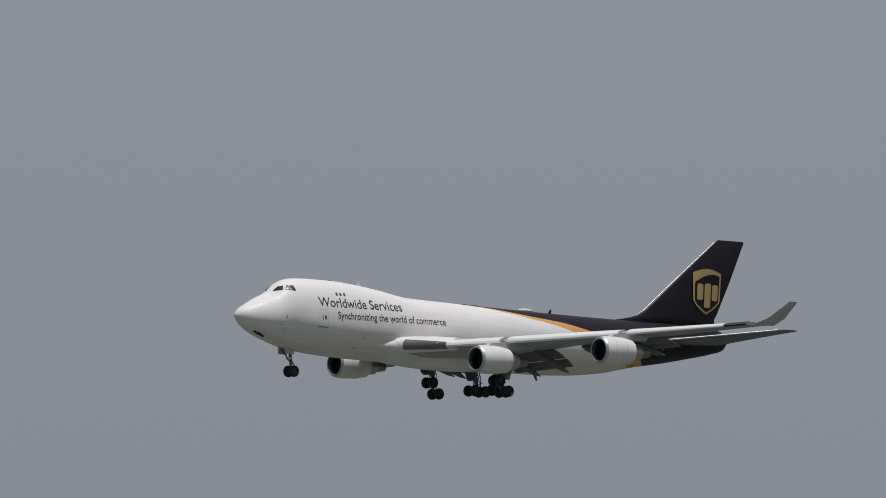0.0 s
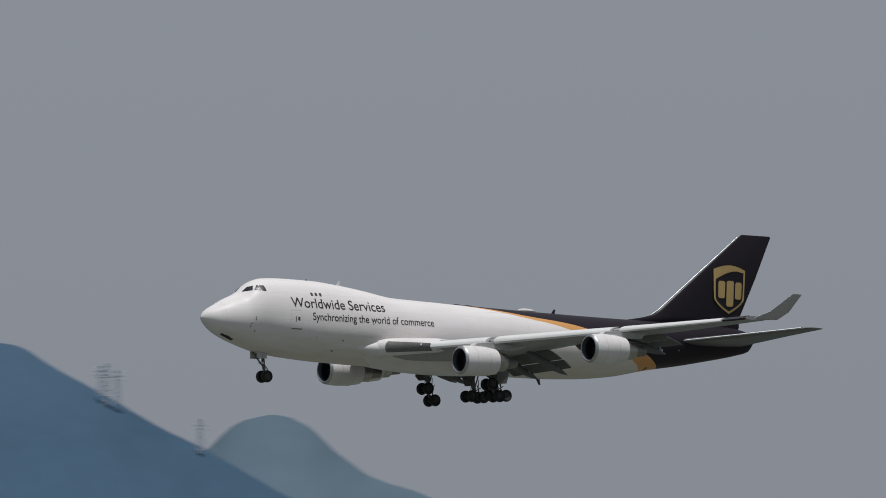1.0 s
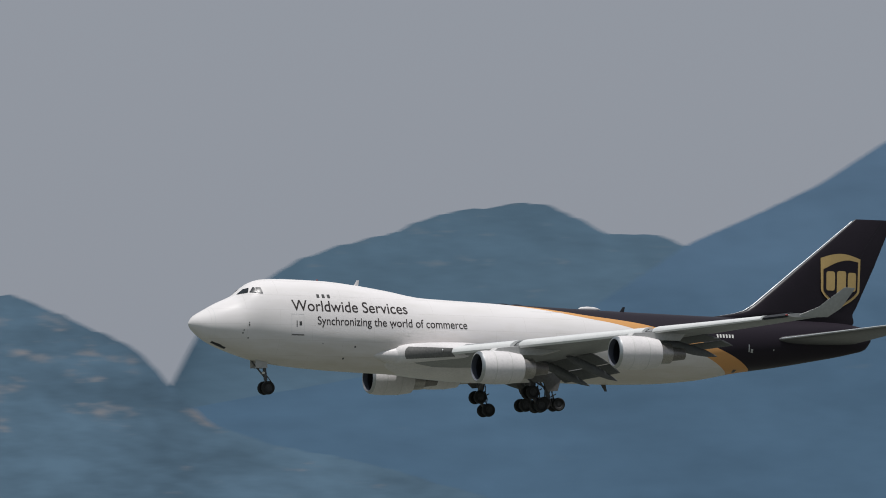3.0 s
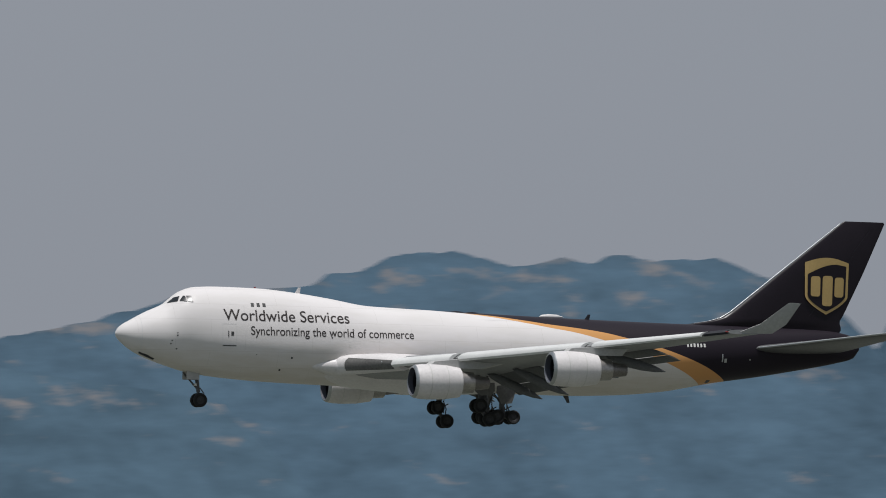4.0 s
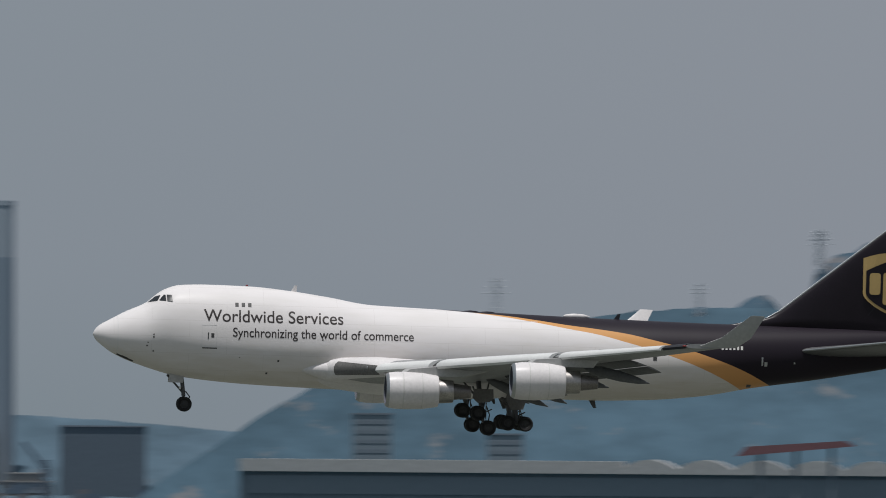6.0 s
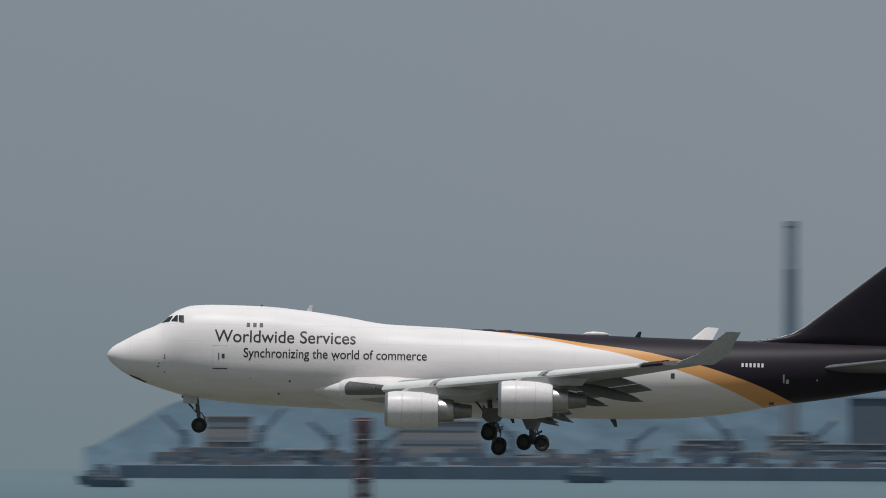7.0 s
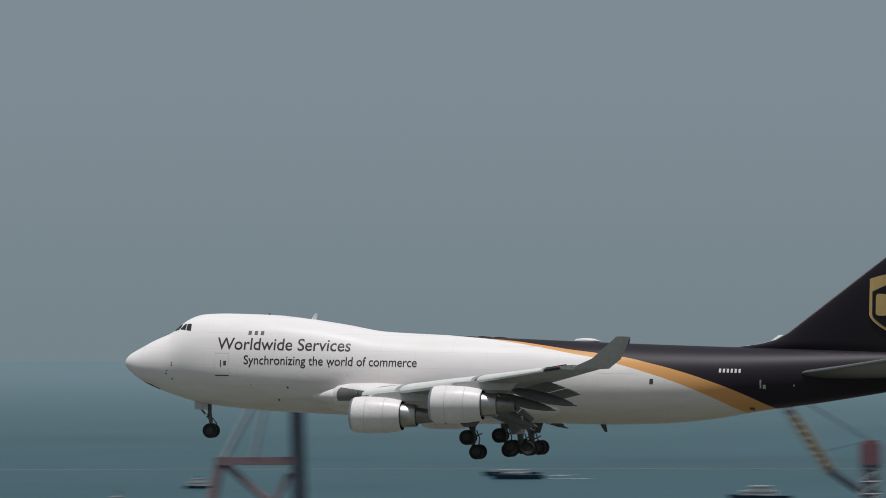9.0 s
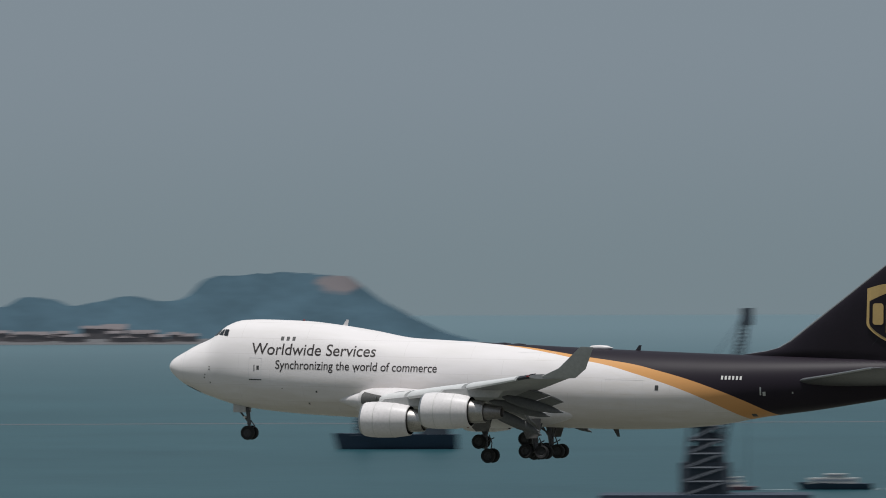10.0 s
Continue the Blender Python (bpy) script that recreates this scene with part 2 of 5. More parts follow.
def tube(p, q, r, r2=None, n=12):
    """A closed round bar from p to q."""
    p, q = Vector(p), Vector(q)
    d = (q - p).normalized()
    u = d.orthogonal().normalized()
    w = d.cross(u)
    verts = []
    for c, rr in ((p, r), (q, r2 or r)):
        for j in range(n):
            t = 2 * math.pi * j / n
            verts.append(tuple(c + rr * (math.cos(t) * u + math.sin(t) * w)))
    return verts, grid_faces(2, n) + [tuple(range(n)), tuple(range(n, 2 * n))]


def box(x0, x1, y0, y1, z0, z1):
    v = [(x, y, z) for x in (x0, x1) for y in (y0, y1) for z in (z0, z1)]
    return v, [(0, 1, 3, 2), (4, 6, 7, 5), (0, 4, 5, 1), (2, 3, 7, 6), (0, 2, 6, 4), (1, 5, 7, 3)]


def shift(verts, dx=-OX, dy=0.0, dz=0.0):
    return [(v[0] + dx, v[1] + dy, v[2] + dz) for v in verts]


def soft_interp(x, pairs):
    """Monotone cubic through the pairs."""
    xs, ys = np.array([p[0] for p in pairs], float), np.array([p[1] for p in pairs], float)
    h = np.diff(xs)
    d = np.diff(ys) / h
    s = np.zeros(len(xs))
    s[0], s[-1] = d[0], d[-1]
    for k in range(1, len(xs) - 1):
        if d[k - 1] * d[k] > 0:
            w1, w2 = 2 * h[k] + h[k - 1], h[k] + 2 * h[k - 1]
            s[k] = (w1 + w2) / (w1 / d[k - 1] + w2 / d[k])
    x = np.clip(np.atleast_1d(x), xs[0], xs[-1])
    k = np.clip(np.searchsorted(xs, x) - 1, 0, len(h) - 1)
    t = (x - xs[k]) / h[k]
    return ((1 + 2 * t) * (1 - t) ** 2 * ys[k] + t * (1 - t) ** 2 * h[k] * s[k]
            + t * t * (3 - 2 * t) * ys[k + 1] + t * t * (t - 1) * h[k] * s[k + 1])


# ---- sea ----
def water_material():
    m, nt, b = nodes_of("hazy_sea_water")
    L = nt.links.new
    tc = nt.nodes.new("ShaderNodeTexCoord")
    n1 = nt.nodes.new("ShaderNodeTexNoise")
    n1.inputs["Scale"].default_value, n1.inputs["Detail"].default_value = 0.004, 5
    n2 = nt.nodes.new("ShaderNodeTexNoise")
    n2.inputs["Scale"].default_value, n2.inputs["Detail"].default_value = 0.12, 6
    for n in (n1, n2):
        L(tc.outputs["Object"], n.inputs["Vector"])
    mix = nt.nodes.new("ShaderNodeMixRGB")
    mix.inputs["Color1"].default_value = (0.0115, 0.050, 0.062, 1)
    mix.inputs["Color2"].default_value = (0.022, 0.073, 0.088, 1)
    # wind lanes and ripple fields
    n3 = nt.nodes.new("ShaderNodeTexNoise")
    n3.inputs["Scale"].default_value, n3.inputs["Detail"].default_value, n3.inputs["Roughness"].default_value = 0.022, 6, 0.6
    L(tc.outputs["Object"], n3.inputs["Vector"])
    lanes = nt.nodes.new("ShaderNodeMath")
    lanes.operation = "MULTIPLY_ADD"
    lanes.inputs[1].default_value = 0.55
    L(n1.outputs[0], lanes.inputs[0])
    half = nt.nodes.new("ShaderNodeMath")
    half.operation = "MULTIPLY"
    half.inputs[1].default_value = 0.45
    L(n3.outputs[0], half.inputs[0])
    L(half.outputs[0], lanes.inputs[2])
    lane = nt.nodes.new("ShaderNodeMapRange")
    lane.inputs["From Min"].default_value, lane.inputs["From Max"].default_value = 0.36, 0.64
    L(lanes.outputs[0], lane.inputs["Value"])
    L(lane.outputs[0], mix.inputs["Fac"])
    # base colour pales with distance from the eye, painting haze over the far sea
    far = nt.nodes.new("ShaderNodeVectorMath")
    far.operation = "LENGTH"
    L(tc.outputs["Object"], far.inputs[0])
    haze_fade = nt.nodes.new("ShaderNodeMapRange")
    haze_fade.interpolation_type = "SMOOTHSTEP"
    haze_fade.inputs["From Min"].default_value, haze_fade.inputs["From Max"].default_value = 1500, 4300
    L(far.outputs["Value"], haze_fade.inputs["Value"])
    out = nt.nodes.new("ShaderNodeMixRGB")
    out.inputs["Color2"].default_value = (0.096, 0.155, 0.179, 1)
    L(haze_fade.outputs[0], out.inputs["Fac"])
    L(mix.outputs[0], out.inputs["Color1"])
    L(out.outputs[0], b.inputs["Base Color"])
    b.inputs["Roughness"].default_value = 0.35
    b.inputs["IOR"].default_value = 1.33
    b.inputs["Specular IOR Level"].default_value = 0.12
    bp = nt.nodes.new("ShaderNodeBump")
    bp.inputs["Strength"].default_value, bp.inputs["Distance"].default_value = 0.12, 1.0
    L(n2.outputs[0], bp.inputs["Height"])
    L(bp.outputs[0], b.inputs["Normal"])
    return m


def sea():
    radii = [0, 60, 200, 500, 900, 1400, 2000, 2800, 3800, 4900]
    n = 180
    verts = [(0, 0, 0)]
    for r in radii[1:]:
        verts += [(r * math.cos(2 * math.pi * j / n), r * math.sin(2 * math.pi * j / n), 0) for j in range(n)]
    faces = [(0, 1 + j, 1 + (j + 1) % n) for j in range(n)]
    for i in range(len(radii) - 2):
        for j in range(n):
            a, b = 1 + i * n + j, 1 + i * n + (j + 1) % n
            faces.append((a, b, b + n, a + n))
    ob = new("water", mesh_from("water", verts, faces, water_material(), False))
    tagged(ob, "calm teal sea water under summer haze", "sea", kind="structure")


sea()


def ground():
    """Unseen flat airfield on reclaimed land, added to bounce light onto the jet's belly, and the knoll on which the
    eye stands.
    """
    n, rings = 72, 24
    verts = []
    for i in range(rings + 1):
        for j in range(n):
            a = 2 * math.pi * j / n
            r = 0.5 + 989 * i / rings
            x, y = -math.sin(a) * r, math.cos(a) * r
            knoll = 36.6 * math.exp(-(r / 75.0) ** 2)
            shore = min(1.0, (rings - i) / 1.0)
            verts.append((x, y, -1.5 + 3.3 * shore + knoll + 0.3 * noise.noise(Vector((x * 0.01, y * 0.01, 0)))))
    m = paint("unseen_bounce_ground", (0.122, 0.130, 0.106), 0.95, grime=0.35, scale=0.01, fine=0.3)
    ob = new("ground", mesh_from("ground", verts, grid_faces(rings + 1, n) + [tuple(range(n))], m))
    tagged(ob, "unseen flat sandy airfield ground, added to bounce light onto the jet", "ground", kind="structure")


ground()


# ---- distant land ----
def at(az, dist, z=0.0):
    a = radians(az)
    return (-math.sin(a) * dist, math.cos(a) * dist, z)


def land_material(name, wood, soil, patch=0.62, scale=0.012, mottle=0.2, crest=None, upper=None, quarry=None):
    """Wooded slopes with bare patches, distance haze painted into their colours; crest: heights between which the ridge
    turns barer; upper: paler haze tone painted on the upper slopes, and the heights between which it takes over;
    quarry: azimuth, height, half width and half height of one bare rock face.
    """
    m, nt, b = nodes_of(name)
    L = nt.links.new

    def math_node(op, a, c):
        n = nt.nodes.new("ShaderNodeMath")
        n.operation = op
        for socket, value in zip(n.inputs, (a, c)):
            if isinstance(value, (int, float)):
                socket.default_value = value
            else:
                L(value, socket)
        return n.outputs[0]

    def ramp(value, lo, hi, to0=0.0, to1=1.0):
        n = nt.nodes.new("ShaderNodeMapRange")
        n.inputs["From Min"].default_value, n.inputs["From Max"].default_value = lo, hi
        n.inputs["To Min"].default_value, n.inputs["To Max"].default_value = to0, to1
        L(value, n.inputs["Value"])
        return n.outputs[0]

    def noise_node(sc, detail, rough, vector):
        n = nt.nodes.new("ShaderNodeTexNoise")
        n.inputs["Scale"].default_value, n.inputs["Detail"].default_value, n.inputs["Roughness"].default_value = sc, detail, rough
        L(vector, n.inputs["Vector"])
        return n.outputs[0]

    def mix_node(fac, c1, c2):
        n = nt.nodes.new("ShaderNodeMixRGB")
        L(fac, n.inputs["Fac"])
        for socket, value in ((n.inputs["Color1"], c1), (n.inputs["Color2"], c2)):
            if isinstance(value, tuple):
                socket.default_value = (*value, 1)
            else:
                L(value, socket)
        return n.outputs[0]

    tc = nt.nodes.new("ShaderNodeTexCoord")
    # pattern laid by azimuth from the eye and height, to fit the camera's view
    xyz = nt.nodes.new("ShaderNodeSeparateXYZ")
    L(tc.outputs["Object"], xyz.inputs[0])
    along = math_node("MULTIPLY", math_node("ARCTAN2", xyz.outputs["X"], xyz.outputs["Y"]), 4000.0)
    mp = nt.nodes.new("ShaderNodeCombineXYZ")
    L(math_node("ADD", along, math_node("MULTIPLY", xyz.outputs["Z"], 0.5)), mp.inputs["X"])
    L(math_node("MULTIPLY", xyz.outputs["Z"], 2.1), mp.inputs["Y"])
    eye_coords = mp.outputs[0]
    broad = noise_node(scale * 0.42, 3, 0.5, eye_coords)
    mid = noise_node(scale * 1.7, 9, 0.66, eye_coords)
    spot = noise_node(scale, 8, 0.62, eye_coords)
    growth = math_node("ADD", math_node("MULTIPLY", broad, 0.55), math_node("MULTIPLY", mid, 0.45))
    dark, light = tuple(c * (1 - mottle) for c in wood), tuple(c * (1 + mottle) for c in wood)
    tone = mix_node(ramp(growth, 0.37, 0.62), dark, light)
    # upper slopes are painted paler and bluer, as thicker haze would make them
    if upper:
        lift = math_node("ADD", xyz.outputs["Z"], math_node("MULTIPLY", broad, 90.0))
        haze_tone = mix_node(ramp(growth, 0.37, 0.62), tuple(c * (1 - mottle * 0.6) for c in upper[0]), tuple(c * (1 + mottle * 0.6) for c in upper[0]))
        tone = mix_node(ramp(lift, upper[1] + 45, upper[2] + 45), tone, haze_tone)
    bare = spot
    if crest:
        bare = math_node("ADD", spot, ramp(xyz.outputs["Z"], crest[0], crest[1], 0.0, 0.085))
    colour = mix_node(ramp(bare, patch, patch + 0.12), tone, soil)
    if quarry:
        dx = math_node("DIVIDE", math_node("ADD", along, math.radians(quarry[0]) * 4000.0), quarry[2])
        dz = math_node("DIVIDE", math_node("SUBTRACT", xyz.outputs["Z"], quarry[1]), quarry[3])
        d2 = math_node("ADD", math_node("MULTIPLY", dx, dx), math_node("MULTIPLY", dz, dz))
        face = math_node("ADD", d2, math_node("MULTIPLY", spot, 2.4))
        colour = mix_node(ramp(face, 2.3, 1.7), colour, soil)
    L(colour, b.inputs["Base Color"])
    b.inputs["Roughness"].default_value = 1.0
    b.inputs["Specular IOR Level"].default_value = 0.0
    return m


def mountain(label, dist, depth, crest_line, material, rough=0.05, seed=0, step=0.03, rows=30):
    """A ridge at that distance whose crest runs through (azimuth, elevation in degrees from the eye); its slopes fall to the sea before and behind it."""
    line = sorted(crest_line)
    az0, az1 = line[0][0], line[-1][0]
    n = int((az1 - az0) / step) + 1
    azs = np.linspace(az0, az1, n)
    crest = EYE[2] + dist * np.tan(np.radians(soft_interp(azs, line)))
    for k, a in enumerate(azs):
        crest[k] += max(crest[k], 0) * 0.25 * rough * noise.fractal(Vector((a * 6.0, seed * 3.1, 0.3)), 0.8, 2.1, 5)
    def smoothed(width):
        half = max(4, int(width / step))
        ker = np.exp(-np.linspace(-2.2, 2.2, 2 * half + 1) ** 2)
        return np.convolve(np.pad(crest, half, mode="edge"), ker / ker.sum(), mode="valid")

    broad, middle = smoothed(1.8), smoothed(0.9)
    verts = []
    total = rows + 6
    for i in range(total):
        s = i / (rows - 1)
        far = dist - depth * (1 - s) if i < rows else dist + depth * 0.25 * (i - rows + 1) / 6
        rise = s if i < rows else 1 - (i - rows + 1) / 6
        fold = 4 * rise * (1 - rise) if i < rows else 0
        for a, sharp, mid, wide in zip(azs, crest, middle, broad):
            c = wide + (mid - wide) * rise ** 3 + (sharp - mid) * rise ** 16
            p = at(a, far)
            q = Vector((p[0] * 0.004 + seed, p[1] * 0.004, seed * 1.7))
            gully = noise.fractal(q, 0.9, 2.1, 6)
            z = max(c, -6) * rise ** 1.05 + max(c, 0) * rough * 1.6 * fold * gully
            verts.append((p[0], p[1], z - 6.0 * (1 - rise)))
    ob = new("mountain", mesh_from("mountain", verts, grid_faces(total, n, False), material))
    return tagged(ob, label, "mountain", kind="structure")


# blue-grey of these slopes is distance haze painted into their base colours
M_FAR = land_material("haze_blue_woodland", (0.052, 0.093, 0.141), (0.075, 0.11, 0.145), 0.66, 0.022, 0.10, None, ((0.078, 0.127, 0.188), 170, 330))
M_RIDGE = land_material("haze_blue_ridge_scrub", (0.066, 0.109, 0.150), (0.098, 0.130, 0.160), 0.655, 0.045, 0.10, (190, 260))
M_PALE = land_material("haze_pale_woodland", (0.098, 0.140, 0.176), (0.11, 0.14, 0.17), 0.8, 0.02, 0.06)
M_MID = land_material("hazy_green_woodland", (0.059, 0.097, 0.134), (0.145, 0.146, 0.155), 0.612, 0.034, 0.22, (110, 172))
M_BARE = land_material("hazy_bare_crested_woodland", (0.059, 0.097, 0.132), (0.160, 0.154, 0.158), 0.585, 0.030, 0.22, (100, 150))
M_NEAR = land_material("hazy_nearer_woodland", (0.057, 0.095, 0.126), (0.145, 0.147, 0.152), 0.598, 0.034, 0.20)
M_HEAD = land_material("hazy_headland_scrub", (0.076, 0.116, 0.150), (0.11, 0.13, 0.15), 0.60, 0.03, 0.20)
M_ISLE = land_material("hazy_island_scrub", (0.052, 0.090, 0.116), (0.138, 0.128, 0.134), 0.72, 0.09, 0.14, quarry=(21.34, 26.8, 13.0, 5.0))

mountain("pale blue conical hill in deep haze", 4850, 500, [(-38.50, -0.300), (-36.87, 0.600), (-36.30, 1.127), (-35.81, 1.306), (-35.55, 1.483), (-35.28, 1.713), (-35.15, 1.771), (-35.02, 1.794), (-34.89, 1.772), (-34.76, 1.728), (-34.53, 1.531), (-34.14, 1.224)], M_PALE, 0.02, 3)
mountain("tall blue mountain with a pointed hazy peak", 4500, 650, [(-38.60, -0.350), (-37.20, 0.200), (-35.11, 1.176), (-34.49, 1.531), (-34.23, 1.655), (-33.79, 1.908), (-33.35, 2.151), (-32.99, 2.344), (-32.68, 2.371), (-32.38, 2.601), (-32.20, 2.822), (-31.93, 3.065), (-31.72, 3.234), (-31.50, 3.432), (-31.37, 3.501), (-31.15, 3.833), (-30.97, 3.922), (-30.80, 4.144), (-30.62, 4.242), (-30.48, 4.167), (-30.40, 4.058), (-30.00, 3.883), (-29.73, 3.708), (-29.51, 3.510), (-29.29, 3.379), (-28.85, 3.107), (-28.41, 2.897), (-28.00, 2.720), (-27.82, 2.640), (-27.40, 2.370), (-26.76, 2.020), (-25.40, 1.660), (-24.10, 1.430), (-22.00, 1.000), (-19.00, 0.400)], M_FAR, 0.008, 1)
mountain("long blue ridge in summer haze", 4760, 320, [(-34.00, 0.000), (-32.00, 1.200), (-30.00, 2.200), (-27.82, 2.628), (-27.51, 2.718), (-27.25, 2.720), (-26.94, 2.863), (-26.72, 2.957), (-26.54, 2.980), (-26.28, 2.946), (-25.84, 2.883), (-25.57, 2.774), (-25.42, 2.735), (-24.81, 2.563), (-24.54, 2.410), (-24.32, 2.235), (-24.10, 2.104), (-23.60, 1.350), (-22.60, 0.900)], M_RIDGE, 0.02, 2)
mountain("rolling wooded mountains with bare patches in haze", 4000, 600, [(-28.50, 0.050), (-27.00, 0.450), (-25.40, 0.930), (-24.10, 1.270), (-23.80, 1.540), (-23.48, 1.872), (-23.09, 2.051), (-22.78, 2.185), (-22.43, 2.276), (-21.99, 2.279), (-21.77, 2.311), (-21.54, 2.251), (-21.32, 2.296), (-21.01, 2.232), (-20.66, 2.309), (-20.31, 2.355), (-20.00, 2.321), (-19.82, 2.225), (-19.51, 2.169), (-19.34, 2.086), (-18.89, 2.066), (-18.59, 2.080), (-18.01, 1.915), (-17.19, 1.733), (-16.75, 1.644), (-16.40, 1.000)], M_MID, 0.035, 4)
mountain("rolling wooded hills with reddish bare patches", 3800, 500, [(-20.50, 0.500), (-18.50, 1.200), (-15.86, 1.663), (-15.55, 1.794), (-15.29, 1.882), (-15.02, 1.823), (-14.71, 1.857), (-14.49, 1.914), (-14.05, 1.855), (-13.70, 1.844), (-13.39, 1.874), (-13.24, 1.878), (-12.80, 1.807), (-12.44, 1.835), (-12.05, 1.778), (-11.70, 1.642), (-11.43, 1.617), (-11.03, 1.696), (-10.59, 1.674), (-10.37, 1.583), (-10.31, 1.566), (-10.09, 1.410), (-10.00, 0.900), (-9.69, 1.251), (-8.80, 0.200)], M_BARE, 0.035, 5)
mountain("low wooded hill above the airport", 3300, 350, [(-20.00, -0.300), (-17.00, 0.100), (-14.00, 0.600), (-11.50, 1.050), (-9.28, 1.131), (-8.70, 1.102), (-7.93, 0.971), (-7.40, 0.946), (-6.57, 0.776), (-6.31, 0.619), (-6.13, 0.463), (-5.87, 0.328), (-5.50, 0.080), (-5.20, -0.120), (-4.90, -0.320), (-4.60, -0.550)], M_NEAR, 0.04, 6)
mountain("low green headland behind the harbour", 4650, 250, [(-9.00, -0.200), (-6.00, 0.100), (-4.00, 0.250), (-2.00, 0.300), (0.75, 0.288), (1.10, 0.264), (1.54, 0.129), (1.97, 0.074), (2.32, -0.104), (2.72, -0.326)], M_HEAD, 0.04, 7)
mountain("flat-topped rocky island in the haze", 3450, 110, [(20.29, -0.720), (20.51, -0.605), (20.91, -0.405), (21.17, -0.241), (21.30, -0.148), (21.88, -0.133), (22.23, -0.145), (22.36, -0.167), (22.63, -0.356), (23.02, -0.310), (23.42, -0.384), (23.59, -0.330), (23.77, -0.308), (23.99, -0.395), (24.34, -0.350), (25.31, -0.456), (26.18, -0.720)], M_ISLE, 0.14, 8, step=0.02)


# ---- the freighter ----
TOP = [(0, 0), (0.12, 0.30), (0.5, 0.72), (1.28, 1.18), (2.66, 1.93), (4.35, 2.72), (5.08, 3.35), (5.86, 3.86), (7.0, 4.20), (9.1, 4.30), (12.8, 4.24),
       (16.45, 3.92), (19.2, 3.55), (22.9, 2.98), (24.7, 2.90), (32.1, 2.66), (41.3, 2.40), (50.4, 2.22), (60, 2.10), (66, 1.95), (68.3, 1.62), (69.1, 1.1), (69.3, 0.6)]
BOT = [(0, 0), (0.12, -0.30), (0.61, -0.80), (1.77, -1.60), (4.55, -2.66), (6.86, -3.26), (10.1, -3.64), (13.8, -3.87), (22, -4.10), (36.7, -4.40), (41.3, -4.42),
        (45.9, -4.28), (50.5, -3.86), (55, -3.03), (59.6, -2.34), (62.7, -1.80), (67.3, -0.90), (68.8, -0.45), (69.3, 0.2)]
WID = [(0, 0), (0.12, 0.32), (0.5, 0.80), (1.2, 1.30), (2.2, 1.82), (4, 2.45), (6, 2.85), (8, 3.08), (11, 3.25), (45, 3.25), (50, 3.05), (55, 2.6), (60, 2.0), (65, 1.2), (68, 0.62), (69.3, 0.22)]


def hull(x):
    t, b, w = (float(soft_interp(x, q)[0]) for q in (TOP, BOT, WID))
    c = b + min(3.4, (t - b) * 0.48)
    return t, b, w, c


def hull_y(x, z):
    """Half width of the body at that station and height."""
    t, b, w, c = hull(x)
    s = (z - c) / ((t - c) if z > c else (c - b))
    return w * math.sqrt(max(0.0, 1 - min(1.0, s * s)))


jet = tagged(new("cargo_jet"), "four-engined white cargo jet with brown tail, landing gear down", "aircraft")


def fuselage():
    xs = np.r_[np.array([0.0, 0.03, 0.12, 0.3, 0.5, 0.8, 1.2]), np.arange(1.6, 69.0, 0.4), 69.0, 69.2, 69.3]
    n = 72
    verts = []
    for x in xs:
        t, b, w, c = hull(x)
        for j in range(n):
            a = 2 * math.pi * j / n
            s = math.sin(a)
            verts.append((x, w * math.cos(a), c + s * ((t - c) if s > 0 else (c - b))))
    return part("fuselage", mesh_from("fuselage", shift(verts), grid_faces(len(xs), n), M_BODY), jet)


body = fuselage()


def foil(n=14, thick=0.11):
    """A closed section, chord 0..1 from nose to tail, upper side first."""
    up, low = [], []
    for i in range(n + 1):
        x = 0.5 * (1 - math.cos(math.pi * i / n))
        y = 5 * thick * (0.2969 * math.sqrt(x) - 0.126 * x - 0.3516 * x * x + 0.2843 * x ** 3 - 0.1015 * x ** 4)
        up.append((x, y * 1.15))
        low.append((x, -y * 0.85))
    return up + low[-2:0:-1]


def blade(stations, thick=0.11, upright=False, tilt=0.0):
    """A lifting surface through stations (lead x, y, z, chord, thickness, twist degrees)."""
    sec = foil()
    n = len(sec)
    verts = []
    for x, y, z, chord, th, tw in stations:
        c, s = math.cos(radians(tw)), math.sin(radians(tw))
        for u, v in sec:
            v *= th / 0.11
            a, b = chord * (u * c + v * s), chord * (v * c - u * s)
            verts.append((x + a, y + b, z) if upright else (x + a, y, z + b))
    faces = grid_faces(len(stations), n)
    faces += [tuple(range(n)), tuple(range((len(stations) - 1) * n, len(stations) * n))]
    return verts, faces


def wing_at(y):
    """Lead x, z and chord of the wing at that distance from the centre line."""
    y = abs(y)
    lead = 19.3 + 0.944 * (y - 3.2)
    trail = np.interp(y, [0, 3.2, 12.2, 30.4], [33.2, 33.9, 36.9, 48.7])
    z = -2.55 + 0.095 * (y - 3.2) + 0.0007 * (y - 3.2) ** 2
    return lead, z, float(trail - lead)


